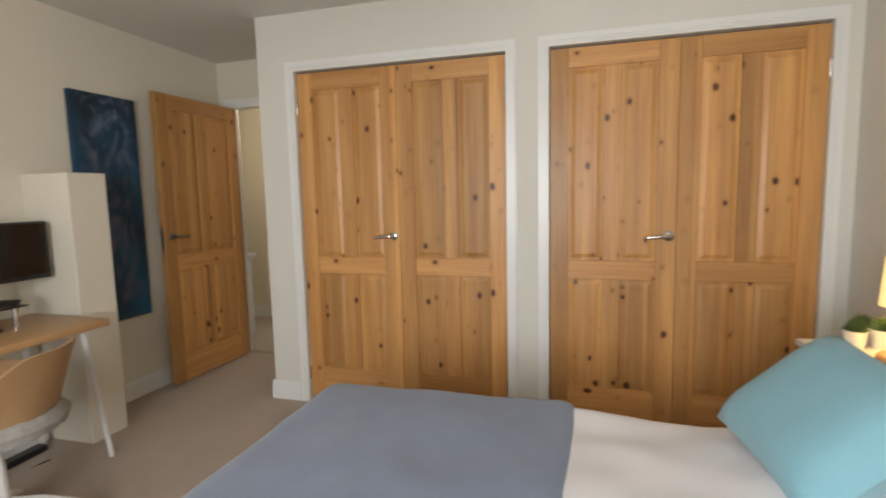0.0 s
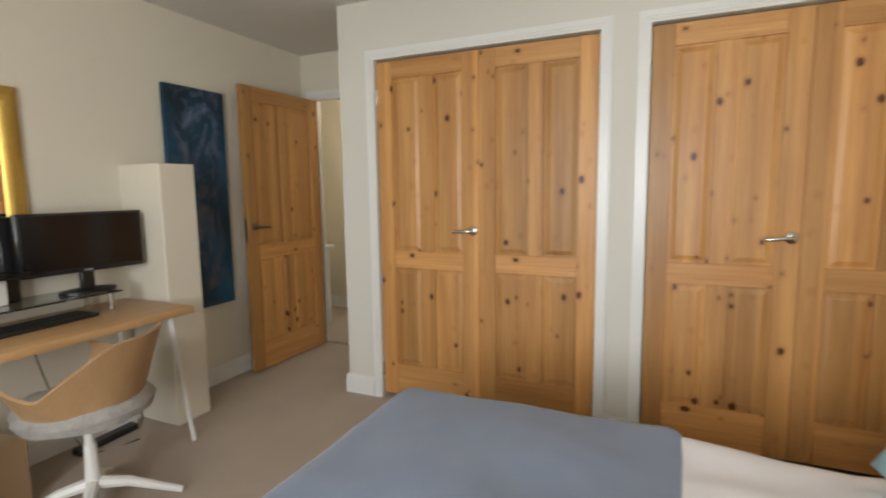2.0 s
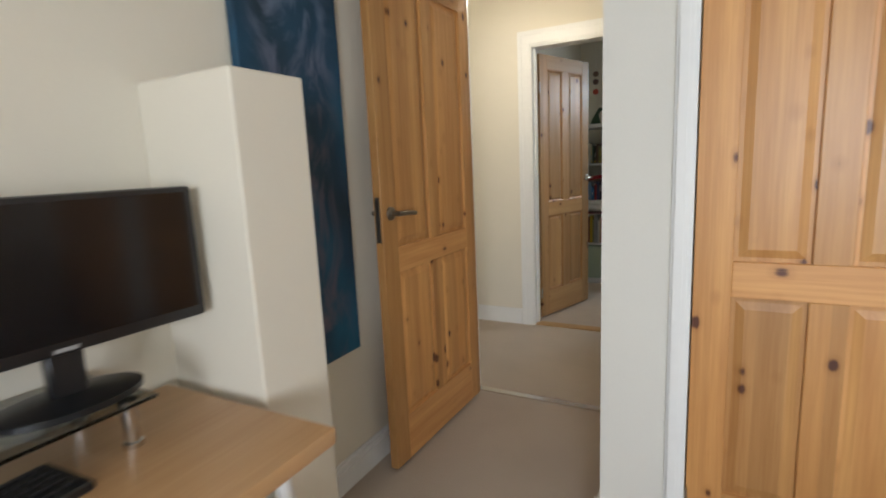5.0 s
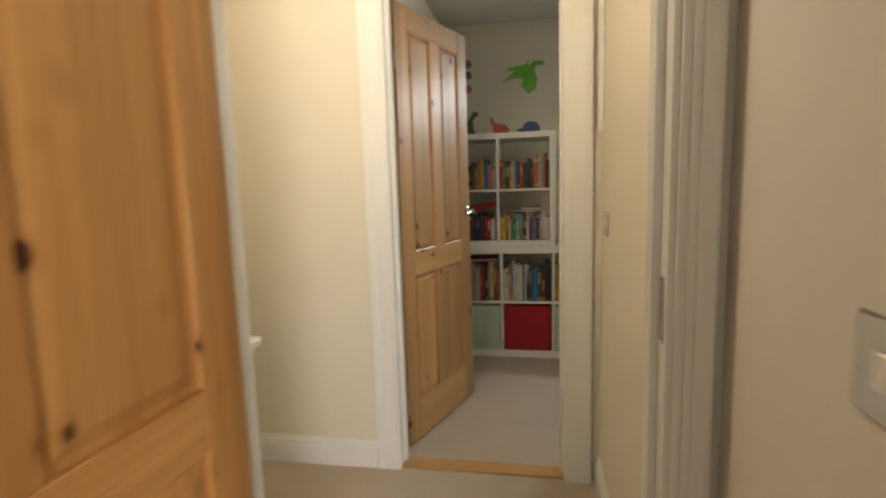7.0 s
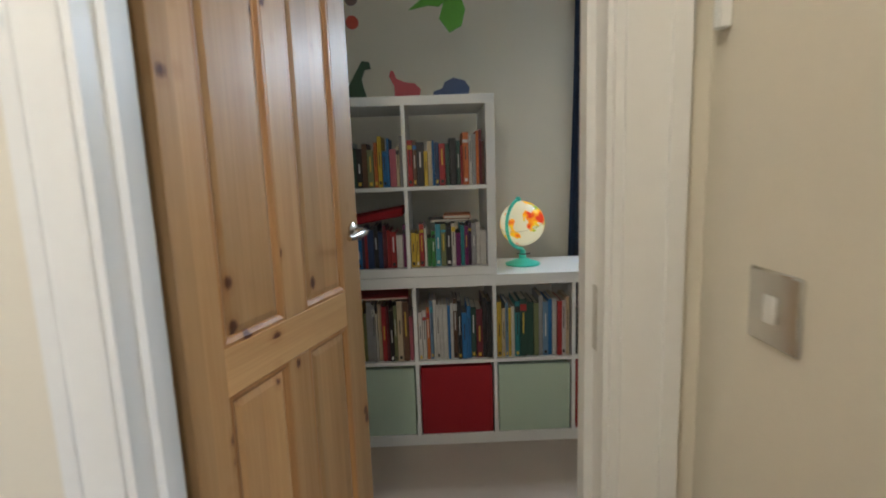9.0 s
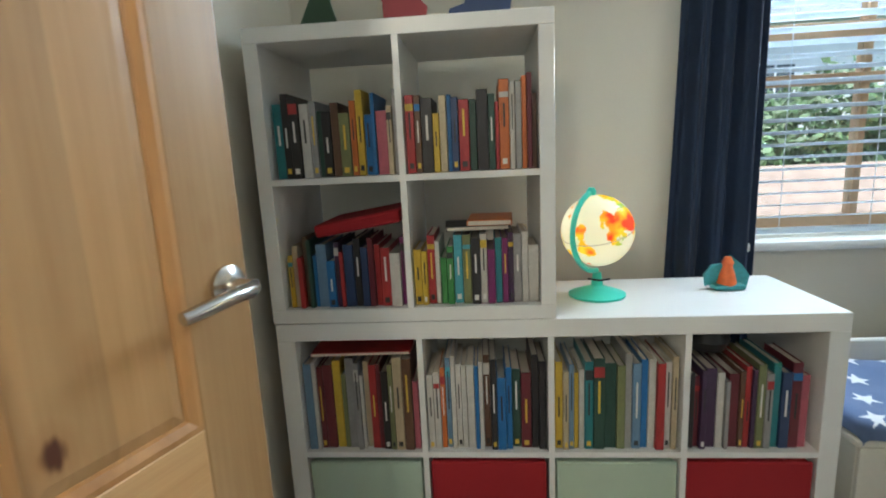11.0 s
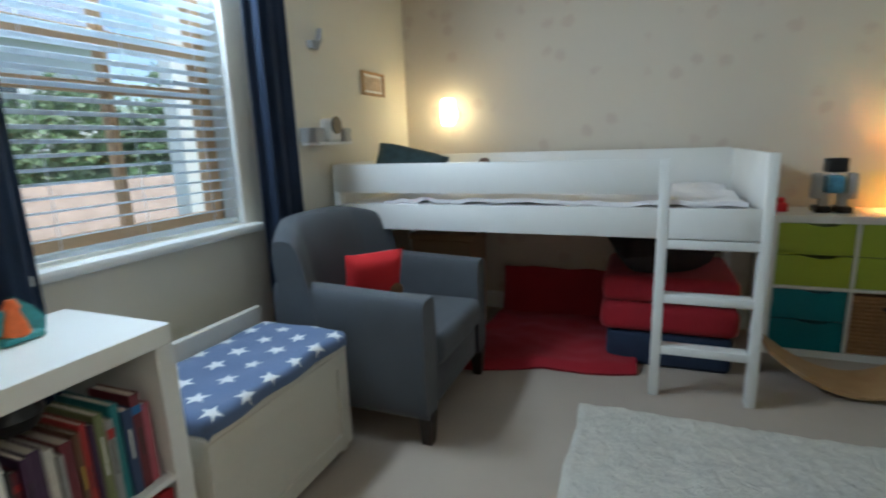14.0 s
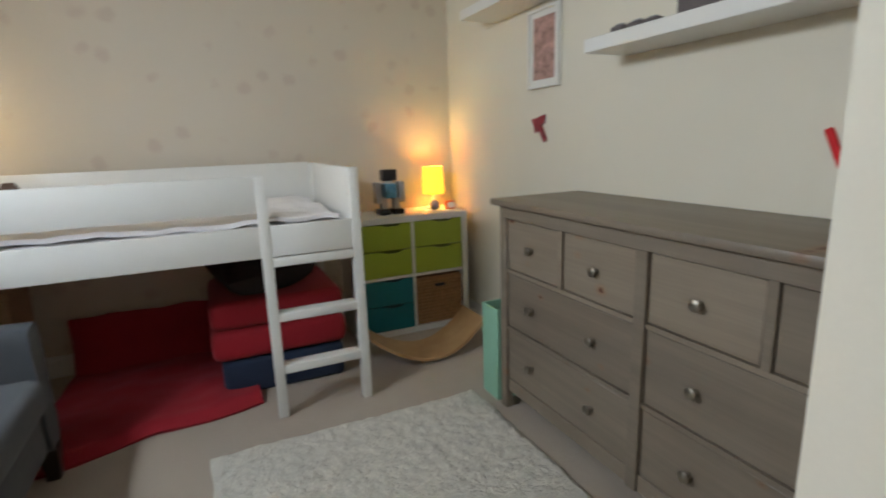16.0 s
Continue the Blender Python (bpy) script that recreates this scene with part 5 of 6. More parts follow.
part("cover", cushion(0.28, 0.28, 0.12), REDB, rc); part("motif", lathe([(0.001, 0.0), (0.04, 0.004), (0.035, 0.010), (0.001, 0.012)], 12), surf("brown_motif", (0.24, 0.11, 0.05), 0.9, vary=0.3, big=30), rc, "brown round motif", pose(0.09, -0.048, -0.05, 90, 0, 0))

# mid-sleeper bed
mb = thing("cabin_bed", "white mid-sleeper bed with short ladder", "loft bed", pose(0, 0, 0))
bx, bk, ya, yb = 0.02, 1.0, 5.055, 7.14
def wp(name, q, bev=0.004, label=""): return part(name, box(*q, bev, 2), LAMINATE, mb, label)
wp("guard_rail", (bx, bx + 0.025, 5.492, yb, 0.94, 1.092)); wp("side_board", (bx, bx + 0.025, 5.492, yb, 0.747, 0.882)); wp("side_board", (bx, bx + 0.025, ya + 0.042, 5.448, 0.747, 0.882))
wp("bed_post", (bx - 0.003, bx + 0.03, 5.448, 5.492, 0, 1.092)); wp("bed_post", (bx - 0.004, bx + 0.05, ya, ya + 0.042, 0, 1.108)); wp("bed_post", (bx, bx + 0.04, yb - 0.045, yb - 0.001, 0, 0.955))
wp("bed_post", (bk - 0.04, bk, ya, ya + 0.042, 0, 1.10)); wp("bed_post", (bk - 0.04, bk, yb - 0.045, yb, 0, 1.10))
wp("end_panel", (bx + 0.05, bk - 0.04, ya + 0.008, ya + 0.03, 0.76, 1.105)); wp("end_panel", (bx + 0.04, bk - 0.04, yb - 0.03, yb - 0.008, 0.76, 1.095)); wp("back_panel", (bk - 0.025, bk, ya + 0.042, yb - 0.045, 0.76, 1.11))
for z in (0.722, 0.473, 0.228): wp("ladder_step", (bx - 0.001, bx + 0.07, ya + 0.042, 5.448, z - 0.02, z + 0.02), 0.006)
part("slat_base", box(bx + 0.03, bk - 0.03, ya + 0.05, yb - 0.05, 0.755, 0.775), WOODW, mb)
solid("mattress", box(bx + 0.035, bk - 0.04, ya + 0.06, yb - 0.06, 0.776, 0.885, 0.03, 3), SHEET, "white mattress in the cabin bed", "mattress")
def quilt(u, v):
    x, y = bx + 0.03 + (bk - bx - 0.07) * u, ya + 0.09 + 1.7 * v
    z = 0.896 + 0.02 * noise.noise(Vector((x * 5, y * 5, 4))) + 0.018 * noise.noise(Vector((x * 14, y * 11, 1))) + 0.012
    return (x, y, z)
solid("crumpled_duvet", sheet(quilt, 40, 70, 0.02), SHEET, "white crumpled duvet on the cabin bed", "duvet")
solid("dark_pillow", cushion(0.42, 0.30, 0.13), surf("dark_green_print", (0.035, 0.06, 0.065), 0.9, vary=0.5, big=14, fine=80), "dark green patterned pillow on the cabin bed", "pillow", pose(0.33, 6.82, 1.045, -42, 14, -70))
solid("soft_toy", lathe([(0.01, 0), (0.045, 0.02), (0.05, 0.05), (0.03, 0.085), (0.036, 0.105), (0.02, 0.13)], 14), surf("brown_plush", (0.13, 0.08, 0.06), 0.95, vary=0.3, big=30), "small brown soft toy on the bed", "toy", pose(0.50, 6.42, 0.965))
wl = thing("wall_lamp", "lit round wall lamp over the bed", "wall lamp", pose(1.07, 6.82, 1.38))
part("backplate", lathe([(0.06, 0), (0.06, 0.015), (0.04, 0.03)], 24), WHITE_METAL, wl, "", pose(0, 0, 0, 0, -90)); part("arm", tube([(-0.02, 0, 0), (-0.05, 0, -0.02), (-0.07, 0, -0.04)], 0.008, 8), WHITE_METAL, wl)
# tube made wider and taller than the lamp's own, to draw its bloom
o = part("glass_tube", lathe([(0.03, -0.09), (0.048, -0.07), (0.048, 0.07), (0.03, 0.09)], 24), BULB, wl, "glowing glass tube, oversized to include its bloom", pose(-0.085, 0, 0.01))
# things under the bed
RM = surf("red_mat", (0.31, 0.003, 0.013), 0.8, vary=0.12, big=6, fine=200, relief=0.25, sheen=0.1)
def matf(u, v):
    y = 5.54 + 0.90 * v + 0.02 * math.sin(6 * u); front = 0.20 - 0.19 * v - 0.02 * math.sin(9 * v)
    run = 0.90 - front; s = u * (run + 0.36)
    x, z = (front + s, 0.0) if s < run else (0.90 + (s - run) * 0.30, (s - run) * 0.80)
    ruck = 0.022 * noise.noise(Vector((x * 3.2, y * 4.5, 2))) + 0.008 * noise.noise(Vector((x * 11, y * 9, 0)))
    return (x, y, 0.045 + z + max(-0.02, ruck) - 0.03 * max(0, 1 - s / 0.06))
solid("floor_mat", sheet(matf, 44, 30, 0.018), RM, "red padded play mat running up the wall", "floor mat")
fc = thing("folded_mattress", "red folded foam mattress with a navy base", "folded mattress", pose(0.33, 5.085, 0))
part("navy_layer", box(0.0, 0.60, 0.02, 0.62, 0, 0.19, 0.03, 3), NAVY, fc, "navy blue base layer"); part("red_layer", box(-0.02, 0.61, 0.0, 0.655, 0.191, 0.345, 0.045, 4), RM, fc); part("red_layer", box(-0.01, 0.60, 0.005, 0.65, 0.346, 0.486, 0.045, 4), RM, fc)
solid("dark_beanbag", cushion(0.60, 0.46, 0.26), surf("black_brown_fleece", (0.02, 0.013, 0.013), 0.95, vary=0.4, big=12), "black beanbag thrown on the folded mattress", "beanbag", pose(0.64, 5.47, 0.60, 86, 0, 12))
bx2 = thing("toy_box", "brown toy box behind the chair", "box", pose(0.62, 6.70, 0)); part("body", box(-0.15, 0.15, -0.2, 0.2, 0.0, 0.6, 0.006), CARD, bx2); part("lid", box(-0.16, 0.16, -0.21, 0.21, 0.601, 0.64, 0.006), CARD, bx2)

# cube unit with drawers
cu = unit("cube_unit", "white cube unit with coloured drawers", pose(0.70, 4.925, 0, 0, 0, -90), 2, 2, 0.038, depth=0.365)
def drawer_pair(cx, cz, material, label):
    for k in range(2):
        bm = extrude_outline([(0.002, 0.001), (0.333, 0.001), (0.333, 0.164), (0.27, 0.164), (0.245, 0.150), (0.19, 0.147), (0.115, 0.164), (0.002, 0.164)], 0.014)
        o = part("drawer", bm, material, cu, label, pose(cx, 0.011, cz + k * 0.168), smooth=False); part("tray", box(0.012, 0.322, 0.0075, 0.33, 0.004, 0.13), material, o)
for cx, cz, mm, ll in ((0.038, 0.39, LIME, "lime green drawer in the cube unit"), (0.389, 0.39, LIME, "lime green drawer in the cube unit"), (0.038, 0.039, TEAL, "teal drawer in the cube unit")): drawer_pair(cx, cz, mm, ll)
wb = thing("wicker_basket", "brown wicker basket in the cube unit", "basket", pose(0.706, 4.925 - 0.389, 0.039, 0, 0, -90))
for k in range(14):
    z = 0.012 + k * 0.0215
    part("weave", tube([(0.006 + 0.32 * i / 20, 0.008 + 0.004 * (1 if (i + k) % 2 else -1), z) for i in range(21)], 0.0115, 6), WICKER, wb)
# no hole is cut: a black block paints the dark inside the handle
part("body", box(0.006, 0.328, 0.018, 0.33, 0, 0.31), WICKER, wb); part("handle_hole_shade", box(0.13, 0.20, -0.009, 0.0, 0.245, 0.265, 0.003), BLACK, wb, "black block drawn as the shade inside the handle opening")
al = thing("table_lamp", "lit amber table lamp in the corner", "table lamp", pose(0.92, 4.30, 0.763))
part("base", lathe([(0.055, 0), (0.055, 0.012), (0.012, 0.02), (0.010, 0.10)], 24), WHITE_METAL, al); part("shade", lathe([(0.075, 0.10), (0.068, 0.28), (0.065, 0.28), (0.072, 0.10)], 28, loop=True), SHADE_A, al, "glowing amber shade")
rob = solid("toy_robot", box(-0.05, 0.05, -0.035, 0.035, 0.10, 0.19, 0.008), surf("robot_blue", (0.10, 0.28, 0.42), 0.4, vary=0.3, big=30), "blue and black toy robot on the cube unit", "toy", pose(0.86, 4.63, 0.763) @ Matrix.Scale(1.02, 4))
def rp(nm, q, mm): part(nm, box(*q, 0.005), mm, rob)
for s in (-1, 1):
    rp("foot", (-0.05, 0.05, s * 0.045 - 0.035, s * 0.045 + 0.035, 0.0, 0.032), BLACK); rp("leg", (-0.025, 0.025, s * 0.04 - 0.02, s * 0.04 + 0.02, 0.032, 0.10), GREY_PL); rp("arm", (-0.03, 0.03, s * 0.075 - 0.02, s * 0.075 + 0.02, 0.07, 0.20), GREY_PL)
rp("head", (-0.035, 0.035, -0.045, 0.045, 0.205, 0.275), BLACK); rp("neck", (-0.02, 0.02, -0.02, 0.02, 0.19, 0.205), WHITE_METAL)
rt = thing("red_toy", "small red toy on the cube unit", "toy", pose(0.85, 4.86, 0.763)); part("body", box(-0.03, 0.03, -0.03, 0.03, 0, 0.05, 0.01, 2), REDB, rt); part("top", box(-0.018, 0.018, -0.018, 0.018, 0.05, 0.075, 0.008), REDB, rt)
solid("toy_ball", lathe([(0.035 * math.sin(a), 0.035 - 0.035 * math.cos(a)) for a in (0.05 + k * 0.25 for k in range(13))], 18), surf("mottled_grey", (0.25, 0.25, 0.32), 0.5, vary=0.5, big=40), "mottled grey toy ball", "ball", pose(0.83, 4.33, 0.763))
oc = thing("small_clock", "small orange and white clock", "clock", pose(0.83, 4.22, 0.763)); part("case", box(-0.015, 0.015, -0.035, 0.035, 0, 0.055, 0.008), OR2, oc); part("face", box(-0.0165, -0.0148, -0.026, 0.026, 0.010, 0.046), LAMINATE, oc)
def board(u, v):
    y = 4.27 + 0.70 * u; return (0.42 - 0.07 * math.sin(math.pi * u) + 0.28 * (v - 0.5), y, 0.018 + 0.15 * (2 * u - 1) ** 2)
solid("balance_board", sheet(board, 30, 4, 0.016), OAKPLY, "curved plywood balance board on the floor", "balance board")
MINT = surf("mint_card", (0.27, 0.50, 0.36), 0.6, vary=0.06)
mbx = thing("mint_box", "tall mint green bin beside the chest", "bin", pose(-0.235, 4.38, 0))
for q in ((-0.07, 0.07, -0.16, -0.15, 0, 0.45), (-0.07, 0.07, 0.15, 0.16, 0, 0.45), (-0.07, -0.062, -0.15, 0.15, 0, 0.45), (0.062, 0.07, -0.15, 0.15, 0, 0.45), (-0.06, 0.06, -0.15, 0.15, 0, 0.01)): part("side", box(*q, 0.002), MINT, mbx)
part("contents", box(-0.055, 0.055, -0.13, 0.13, 0.01, 0.40, 0.02), BLACK, mbx, "dark contents")

# chest of drawers
cd = thing("chest_of_drawers", "grey-brown stained wooden chest of drawers", "chest of drawers", pose(-0.335, 4.575, 0, 0, 0, 180))
CW = 1.575
part("top", box(-0.025, CW + 0.025, 0.0, 0.48, 0.935, 0.962, 0.006, 2), TAUPE, cd); part("carcass", box(0.005, CW - 0.005, 0.07, 0.465, 0.10, 0.934), TAUPE, cd)
part("frieze", box(0.0, CW, 0.035, 0.07, 0.88, 0.934, 0.002), TAUPE, cd); part("plinth", box(0.05, CW - 0.05, 0.045, 0.07, 0.09, 0.15, 0.002), TAUPE, cd)
for x in (0.0, CW / 2 - 0.02, CW - 0.045): part("stile", box(x, x + 0.045, 0.035, 0.07, 0.0 if x != CW / 2 - 0.02 else 0.09, 0.88, 0.002), TAUPE, cd)
for x in (0.0, CW - 0.045): part("leg", box(x, x + 0.045, 0.42, 0.465, 0, 0.10), TAUPE, cd)
def cdrawer(x0, x1, z0, z1, knobs):
    o = part("drawer", box(x0 + 0.004, x1 - 0.004, 0.046, 0.068, z0 + 0.004, z1 - 0.004, 0.003), TAUPE, cd)
    for kx in knobs: part("knob", lathe([(0.010, 0), (0.008, 0.012), (0.017, 0.020), (0.018, 0.026), (0.010, 0.031)], 14), BRONZE, o, "dull metal knob", pose(kx, 0.047, (z0 + z1) / 2, 90, 0, 0))
for a, c in ((0.045, CW / 2 - 0.02), (CW / 2 + 0.025, CW - 0.045)):
    mid_ = (a + c) / 2
    part("divider", box(mid_ - 0.012, mid_ + 0.012, 0.04, 0.069, 0.66, 0.88), TAUPE, cd)
    cdrawer(a, mid_ - 0.012, 0.66, 0.88, ((a + mid_ - 0.012) / 2,)); cdrawer(mid_ + 0.012, c, 0.66, 0.88, ((mid_ + 0.012 + c) / 2,))
    cdrawer(a, c, 0.40, 0.645, (a + 0.18, c - 0.18)); cdrawer(a, c, 0.15, 0.385, (a + 0.18, c - 0.18))
    for z in (0.645, 0.385): part("rail", box(a, c, 0.042, 0.069, z, z + 0.015), TAUPE, cd)

# rug with a tufted, uneven pile
def rugf(u, v):
    x, y = -1.62 + 1.44 * u, 4.60 + 1.18 * v
    ed = min(u * 1.44, (1 - u) * 1.44, v * 1.18, (1 - v) * 1.18)
    wob = 0.010 * noise.noise(Vector((x * 7, y * 7, 2)))
    z = 0.008 + 0.022 * min(1, ed / 0.03) + 0.009 * noise.noise(Vector((x * 26, y * 26, 0))) + 0.006 * noise.noise(Vector((x * 60, y * 60, 5)))
    return (x + wob, y + wob, max(0.004, z))
solid("shag_rug", sheet(rugf, 150, 120), RUG, "ivory deep-pile rug on the carpet", "rug")

# shelves and pictures
def wall_shelf(x0, x1, z):
    o = thing("wall_shelf", "white floating wall shelf", "wall shelf", pose(0, 0, 0)); part("board", box(x0, x1, 4.09, 4.31, z, z + 0.05, 0.003), LAMINATE, o)
    return o
wall_shelf(-1.75, -0.575, 1.515); wall_shelf(-0.22, 0.45, 1.845)
DK = surf("dark_trinket", (0.12, 0.10, 0.10), 0.5, vary=0.3)
for x, s, h in ((-0.72, 0.03, 0.02), (-0.80, 0.035, 0.018), (-0.87, 0.03, 0.016), (-1.05, 0.075, 0.05)):
    o = thing("trinket", "small dark trinket on the wall shelf", "ornament", pose(x, 4.27, 1.566), "shelf trinkets"); part("body", box(-s, s, -0.02, 0.02, 0, h, 0.005), DK, o); part("top", box(-s * 0.6, s * 0.6, -0.012, 0.012, h, h * 1.4, 0.004), GREY_PL, o)
def picture(name, label, m, w, h, mat_in, fmat, mw=0.05):
    o = thing(name, label, "picture", m)
    for q in ((-w / 2, w / 2, -h / 2, -h / 2 + 0.014), (-w / 2, w / 2, h / 2 - 0.014, h / 2), (-w / 2, -w / 2 + 0.014, -h / 2 + 0.014, h / 2 - 0.014), (w / 2 - 0.014, w / 2, -h / 2 + 0.014, h / 2 - 0.014)): part("frame", box(q[0], q[1], -0.022, 0, q[2], q[3], 0.002), fmat, o)
    mt = part("mount", box(-w / 2 + 0.014, w / 2 - 0.014, -0.010, -0.001, -h / 2 + 0.014, h / 2 - 0.014), LAMINATE, o)
    part("print", box(-w / 2 + mw, w / 2 - mw, -0.012, -0.0095, -h / 2 + mw, h / 2 - mw), mat_in, mt, "faded printed image")
PRINT = surf("pink_brown_print", (0.42, 0.25, 0.22), 0.7, vary=0.7, big=22, fine=60, relief=0)
picture("framed_print", "white framed print in brown and pink", pose(-0.035, 4.091, 1.635, 0, 0, 180), 0.25, 0.37, PRINT, LAMINATE, 0.04)
picture("framed_card", "small framed card on the window wall", pose(0.57, 7.169, 1.56), 0.27, 0.14, surf("pale_card", (0.55, 0.42, 0.30), 0.7, vary=0.3, big=25, relief=0), OAKPLY, 0.03)
MAR = surf("maroon_wood", (0.30, 0.04, 0.05), 0.6, vary=0.4, big=30)
solid("wall_dragonfly", extrude_outline([(-0.06, 0.05), (-0.02, 0.055), (0.05, 0.07), (0.045, 0.03), (0.02, 0.02), (0.06, -0.05), (0.045, -0.065), (0.0, 0.0), (-0.03, -0.02), (-0.04, 0.02)], 0.012), MAR, "maroon wooden insect cut-out on the wall", "wall decoration", pose(0.005, 4.098, 1.25, 0, 0, 180), smooth=False)
solid("wall_pennant", box(-0.011, 0.011, -0.006, 0.006, -0.07, 0.07, 0.003), REDB, "red wooden strip hung on the wall", "wall decoration", pose(-1.37, 4.098, 1.145, 0, 24, 0))
solid("wall_moon", extrude_outline([(-0.04, -0.05), (0.0, -0.055), (0.04, -0.01), (0.05, 0.06), (0.025, 0.0), (0.0, -0.01), (-0.05, -0.015)], 0.03), GREY_PL, "grey whale-shaped ornament on the wall", "wall decoration", pose(-0.03, 7.15, 1.73), smooth=False)
ws = thing("toy_shelf", "small grey wall shelf with a round clock", "wall shelf", pose(-0.04, 7.17, 1.20)); part("board", box(-0.15, 0.16, -0.11, 0, 0, 0.014), WHITE_METAL, ws); part("side_block", box(-0.16, -0.08, -0.10, 0, 0.015, 0.085, 0.003), GREY_PL, ws); part("side_block", box(0.10, 0.17, -0.10, 0, 0.015, 0.085, 0.003), GREY_PL, ws)
kc = thing("alarm_clock", "white alarm clock with a dark round face", "clock", pose(-0.01, 7.105, 1.214)); part("case", box(-0.06, 0.06, -0.03, 0.03, 0, 0.12, 0.02, 3), LAMINATE, kc); part("dial", lathe([(0.045, 0), (0.045, 0.008)], 24), BLACK, kc, "dark round dial", pose(0, -0.03, 0.085, 90, 0, 0))

# ---- outside the child's window ----
plan = HOUSE
GRASS = surf("lawn", (0.07, 0.12, 0.035), 0.95, vary=0.4, big=0.6, fine=30)
solid("ground", box(-300, 300, 7.6, 600, -2.75, -2.70), GRASS, "grass garden behind the house", "ground", kind="structure")
solid("ground_front", box(-300, 300, -600, 7.6, -2.76, -2.71), GRASS, "grass in front of the house", "ground", kind="structure")
ROOFT = surf("weathered_brown_tile", (0.32, 0.23, 0.17), 0.8, vary=0.35, big=4, fine=30, relief=0.6, dist=0.02)
sd = thing("garden_outbuilding", "brown-roofed garden outbuilding with pale brick walls", "outbuilding", pose(-1.0, 13.6, -2.7))
part("wall", box(-6, 6, -2.0, 2.0, 0, 2.05), surf("pale_brick", (0.42, 0.30, 0.22), 0.85, vary=0.25, big=6, fine=40), sd)
bm = extrude_outline([(-2.4, 2.05), (0.0, 3.5), (2.4, 2.05), (2.4, 1.95), (-2.4, 1.95)], 12.6); part("roof", bm, ROOFT, sd, "weathered tiled roof", pose(0, 0, 0, 0, 0, 90), smooth=False)
WHITE_R = surf("white_render", (0.78, 0.77, 0.74), 0.8, vary=0.05)
ps = thing("porch_post", "white painted post standing outside the window", "post", pose(0.06, 8.25, -2.7)); part("shaft", box(-0.06, 0.06, -0.06, 0.06, 0, 5.6, 0.008), WHITE_R, ps); part("foot", box(-0.1, 0.1, -0.1, 0.1, 0, 0.12), WHITE_R, ps)
FOL = [surf("foliage", c, 0.6, vary=0.5, big=3, relief=0) for c in ((0.07, 0.13, 0.04), (0.10, 0.17, 0.06), (0.14, 0.19, 0.09))]
BARK = surf("bark", (0.10, 0.07, 0.05), 0.9, vary=0.3, big=8)
def tree(x, y, h, rad, seed):
    q = random.Random(seed); o = thing("garden_tree", "leafy green garden tree", "tree", pose(x, y, -2.7), "garden trees")
    part("trunk", tube([(0, 0, 0), (0.1, 0, h * 0.3), (0.0, 0.1, h * 0.75)], [0.18, 0.14, 0.05], 10), BARK, o)
    for k in range(5):
        a = k * 1.257; part("limb", tube([(0, 0, h * (0.3 + 0.05 * k)), (rad * 0.4 * math.cos(a), rad * 0.4 * math.sin(a), h * 0.6), (rad * 0.75 * math.cos(a), rad * 0.75 * math.sin(a), h * 0.75)], [0.07, 0.05, 0.02], 6), BARK, o)
    clumps = [Vector((q.gauss(0, 0.5), q.gauss(0, 0.5), q.gauss(0, 0.36))) for _ in range(60)]
    for s in range(3):
        vs, fs = [], []
        for _ in range(2600):
            c = q.choice(clumps); p = Vector((c.x * rad, c.y * rad, h * 0.62 + c.z * h * 0.62)) + Vector((q.gauss(0, 0.22), q.gauss(0, 0.22), q.gauss(0, 0.2)))
            u = Vector((q.gauss(0, 1), q.gauss(0, 1), q.gauss(0, 1))).normalized(); w_ = u.orthogonal().normalized(); sz = q.uniform(0.09, 0.17); i = len(vs)
            vs += [p - u * sz, p + w_ * sz * 0.5, p + u * sz, p - w_ * sz * 0.5]; fs.append((i, i + 1, i + 2, i + 3))
        me = bpy.data.meshes.new("crown"); me.from_pydata([tuple(a) for a in vs], [], fs); me.materials.append(FOL[s]); ob = new("crown", me); ob.parent = o; tagged(ob, kind="stuff")
tree(-4.8, 17.5, 5.0, 2.2, 1); tree(2.6, 17.6, 4.6, 2.0, 4); tree(6.6, 18.5, 4.8, 2.2, 5)

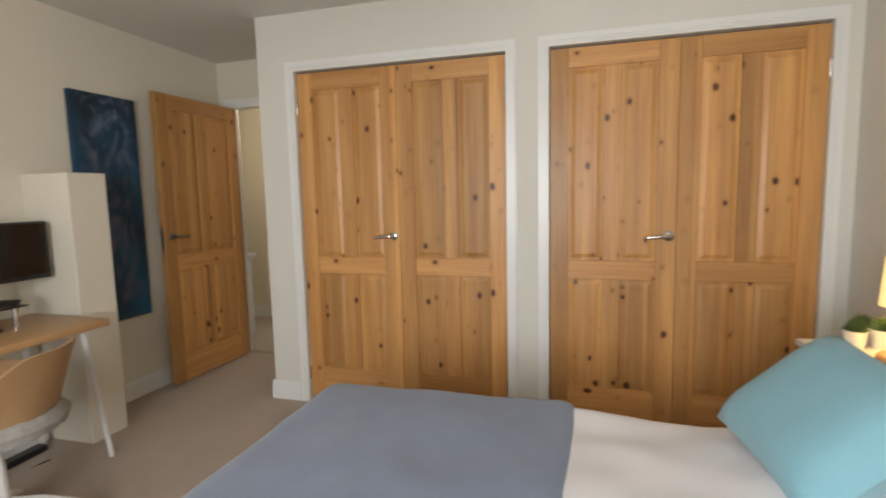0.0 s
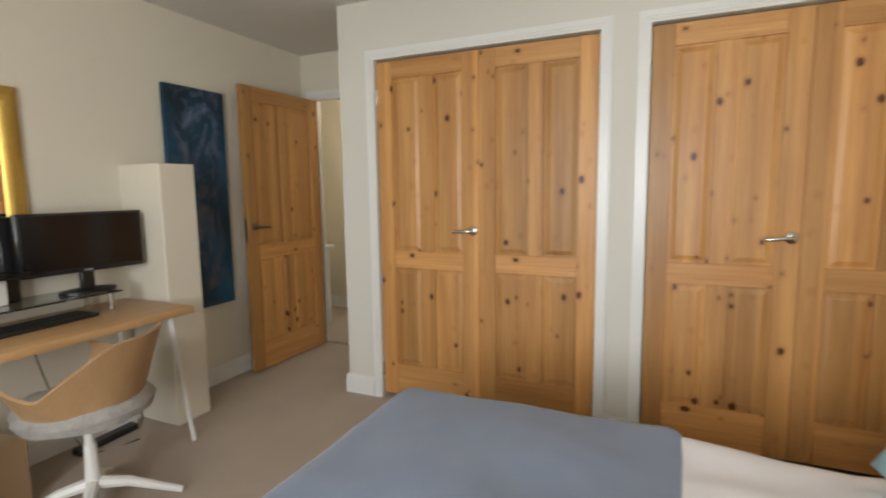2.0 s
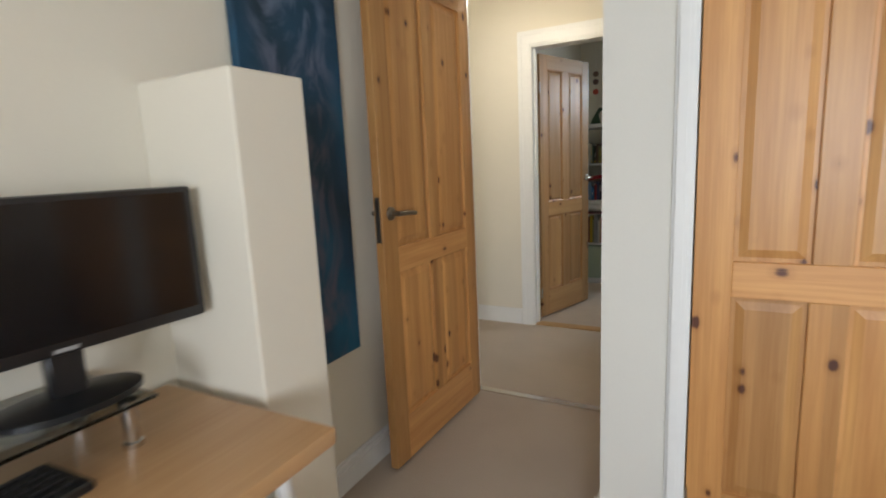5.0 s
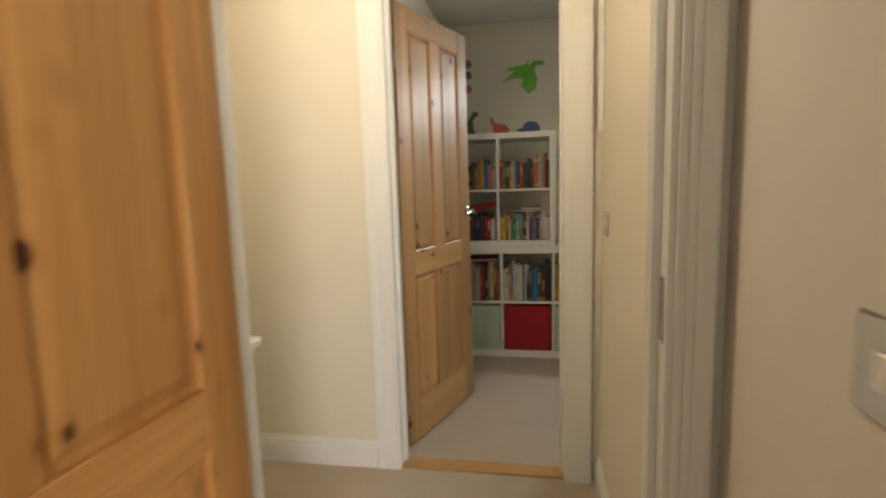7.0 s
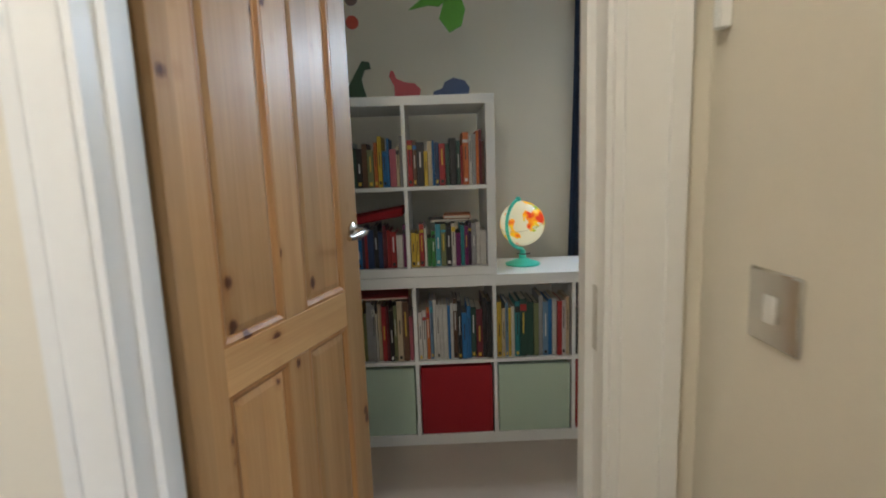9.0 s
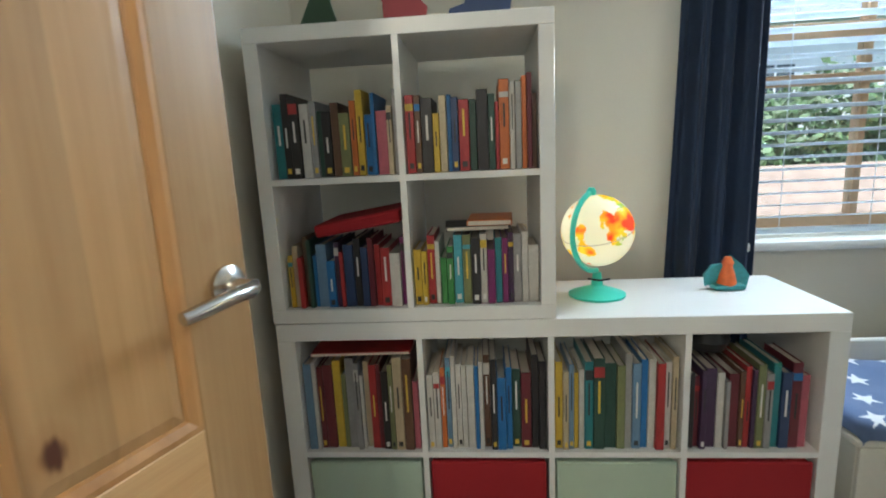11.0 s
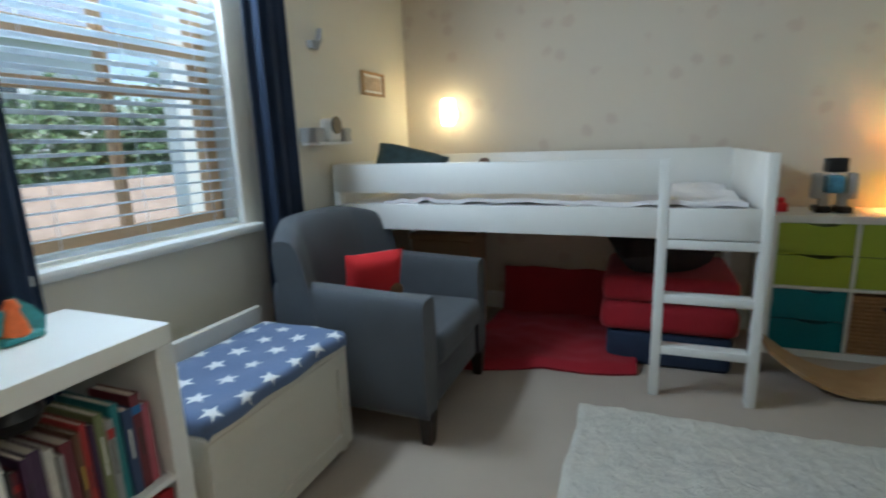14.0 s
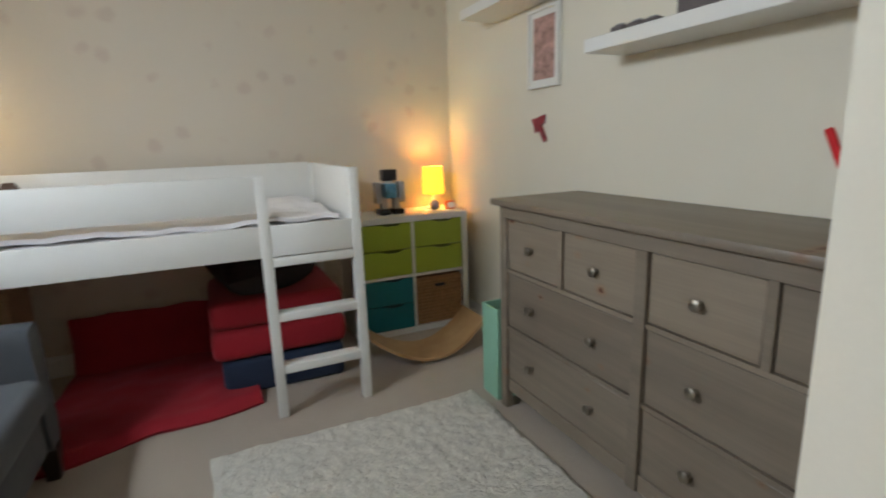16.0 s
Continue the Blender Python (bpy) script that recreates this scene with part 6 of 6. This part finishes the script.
# the house beyond the garden
nh = thing("neighbour_house", "white rendered house with a grey slate roof", "house", pose(1.5, 26.0, -2.7))
part("wall", box(-9, 9, -3.0, 3.0, 0, 7.6), WHITE_R, nh, "white rendered wall")
part("roof", extrude_outline([(-3.5, 7.6), (0.0, 10.4), (3.5, 7.6), (3.5, 7.45), (-3.5, 7.45)], 18.8), surf("blue_grey_slate", (0.22, 0.25, 0.30), 0.6, vary=0.3, big=3, fine=20, relief=0.5, dist=0.02), nh, "blue-grey slate roof", pose(0, 0, 0, 0, 0, 90), smooth=False)
part("fascia", box(-9.3, 9.3, -3.56, -3.50, 7.38, 7.62), WHITE_R, nh, "white fascia board")
for x in (-6.5, -3.5, -0.5, 2.5, 5.5):
    hw = part("window", box(x - 0.6, x + 0.6, -3.03, -2.98, 4.9, 6.2, 0.01), surf("dark_window_glass", (0.05, 0.06, 0.07), 0.1, vary=0.1, relief=0), nh, "dark window pane")
    part("frame", box(x - 0.03, x + 0.03, -3.06, -3.02, 4.9, 6.2), WHITE_R, hw); part("sill", box(x - 0.7, x + 0.7, -3.12, -3.0, 4.82, 4.9), WHITE_R, hw)


def hedge(x0, x1, y, z0, z1, count, seed):
    """A broad mass of leaves along the end of the garden, uneven along its top."""
    q = random.Random(seed)
    for s in range(3):
        vs, fs = [], []
        for _ in range(count):
            x = q.uniform(x0, x1); top = z1 + 0.9 * noise.noise(Vector((x * 0.7, seed, 0))) + 0.4 * noise.noise(Vector((x * 2.1, seed, 3)))
            p = Vector((x, y + q.gauss(0, 0.5), z0 + (top - z0) * q.random() ** 0.8)); i = len(vs)
            u = Vector((q.gauss(0, 1), q.gauss(0, 1), q.gauss(0, 1))).normalized(); w_ = u.orthogonal().normalized(); sz = q.uniform(0.08, 0.16)
            vs += [p - u * sz, p + w_ * sz * 0.5, p + u * sz, p - w_ * sz * 0.5]; fs.append((i, i + 1, i + 2, i + 3))
        me = bpy.data.meshes.new("hedge"); me.from_pydata([tuple(v) for v in vs], [], fs); me.materials.append(FOL[s])
        tagged(new("hedge", me), "dense leafy green garden hedge", "hedge", kind="stuff")


hedge(-5, 9, 16.6, -2.7, 2.2, 9000, 11)
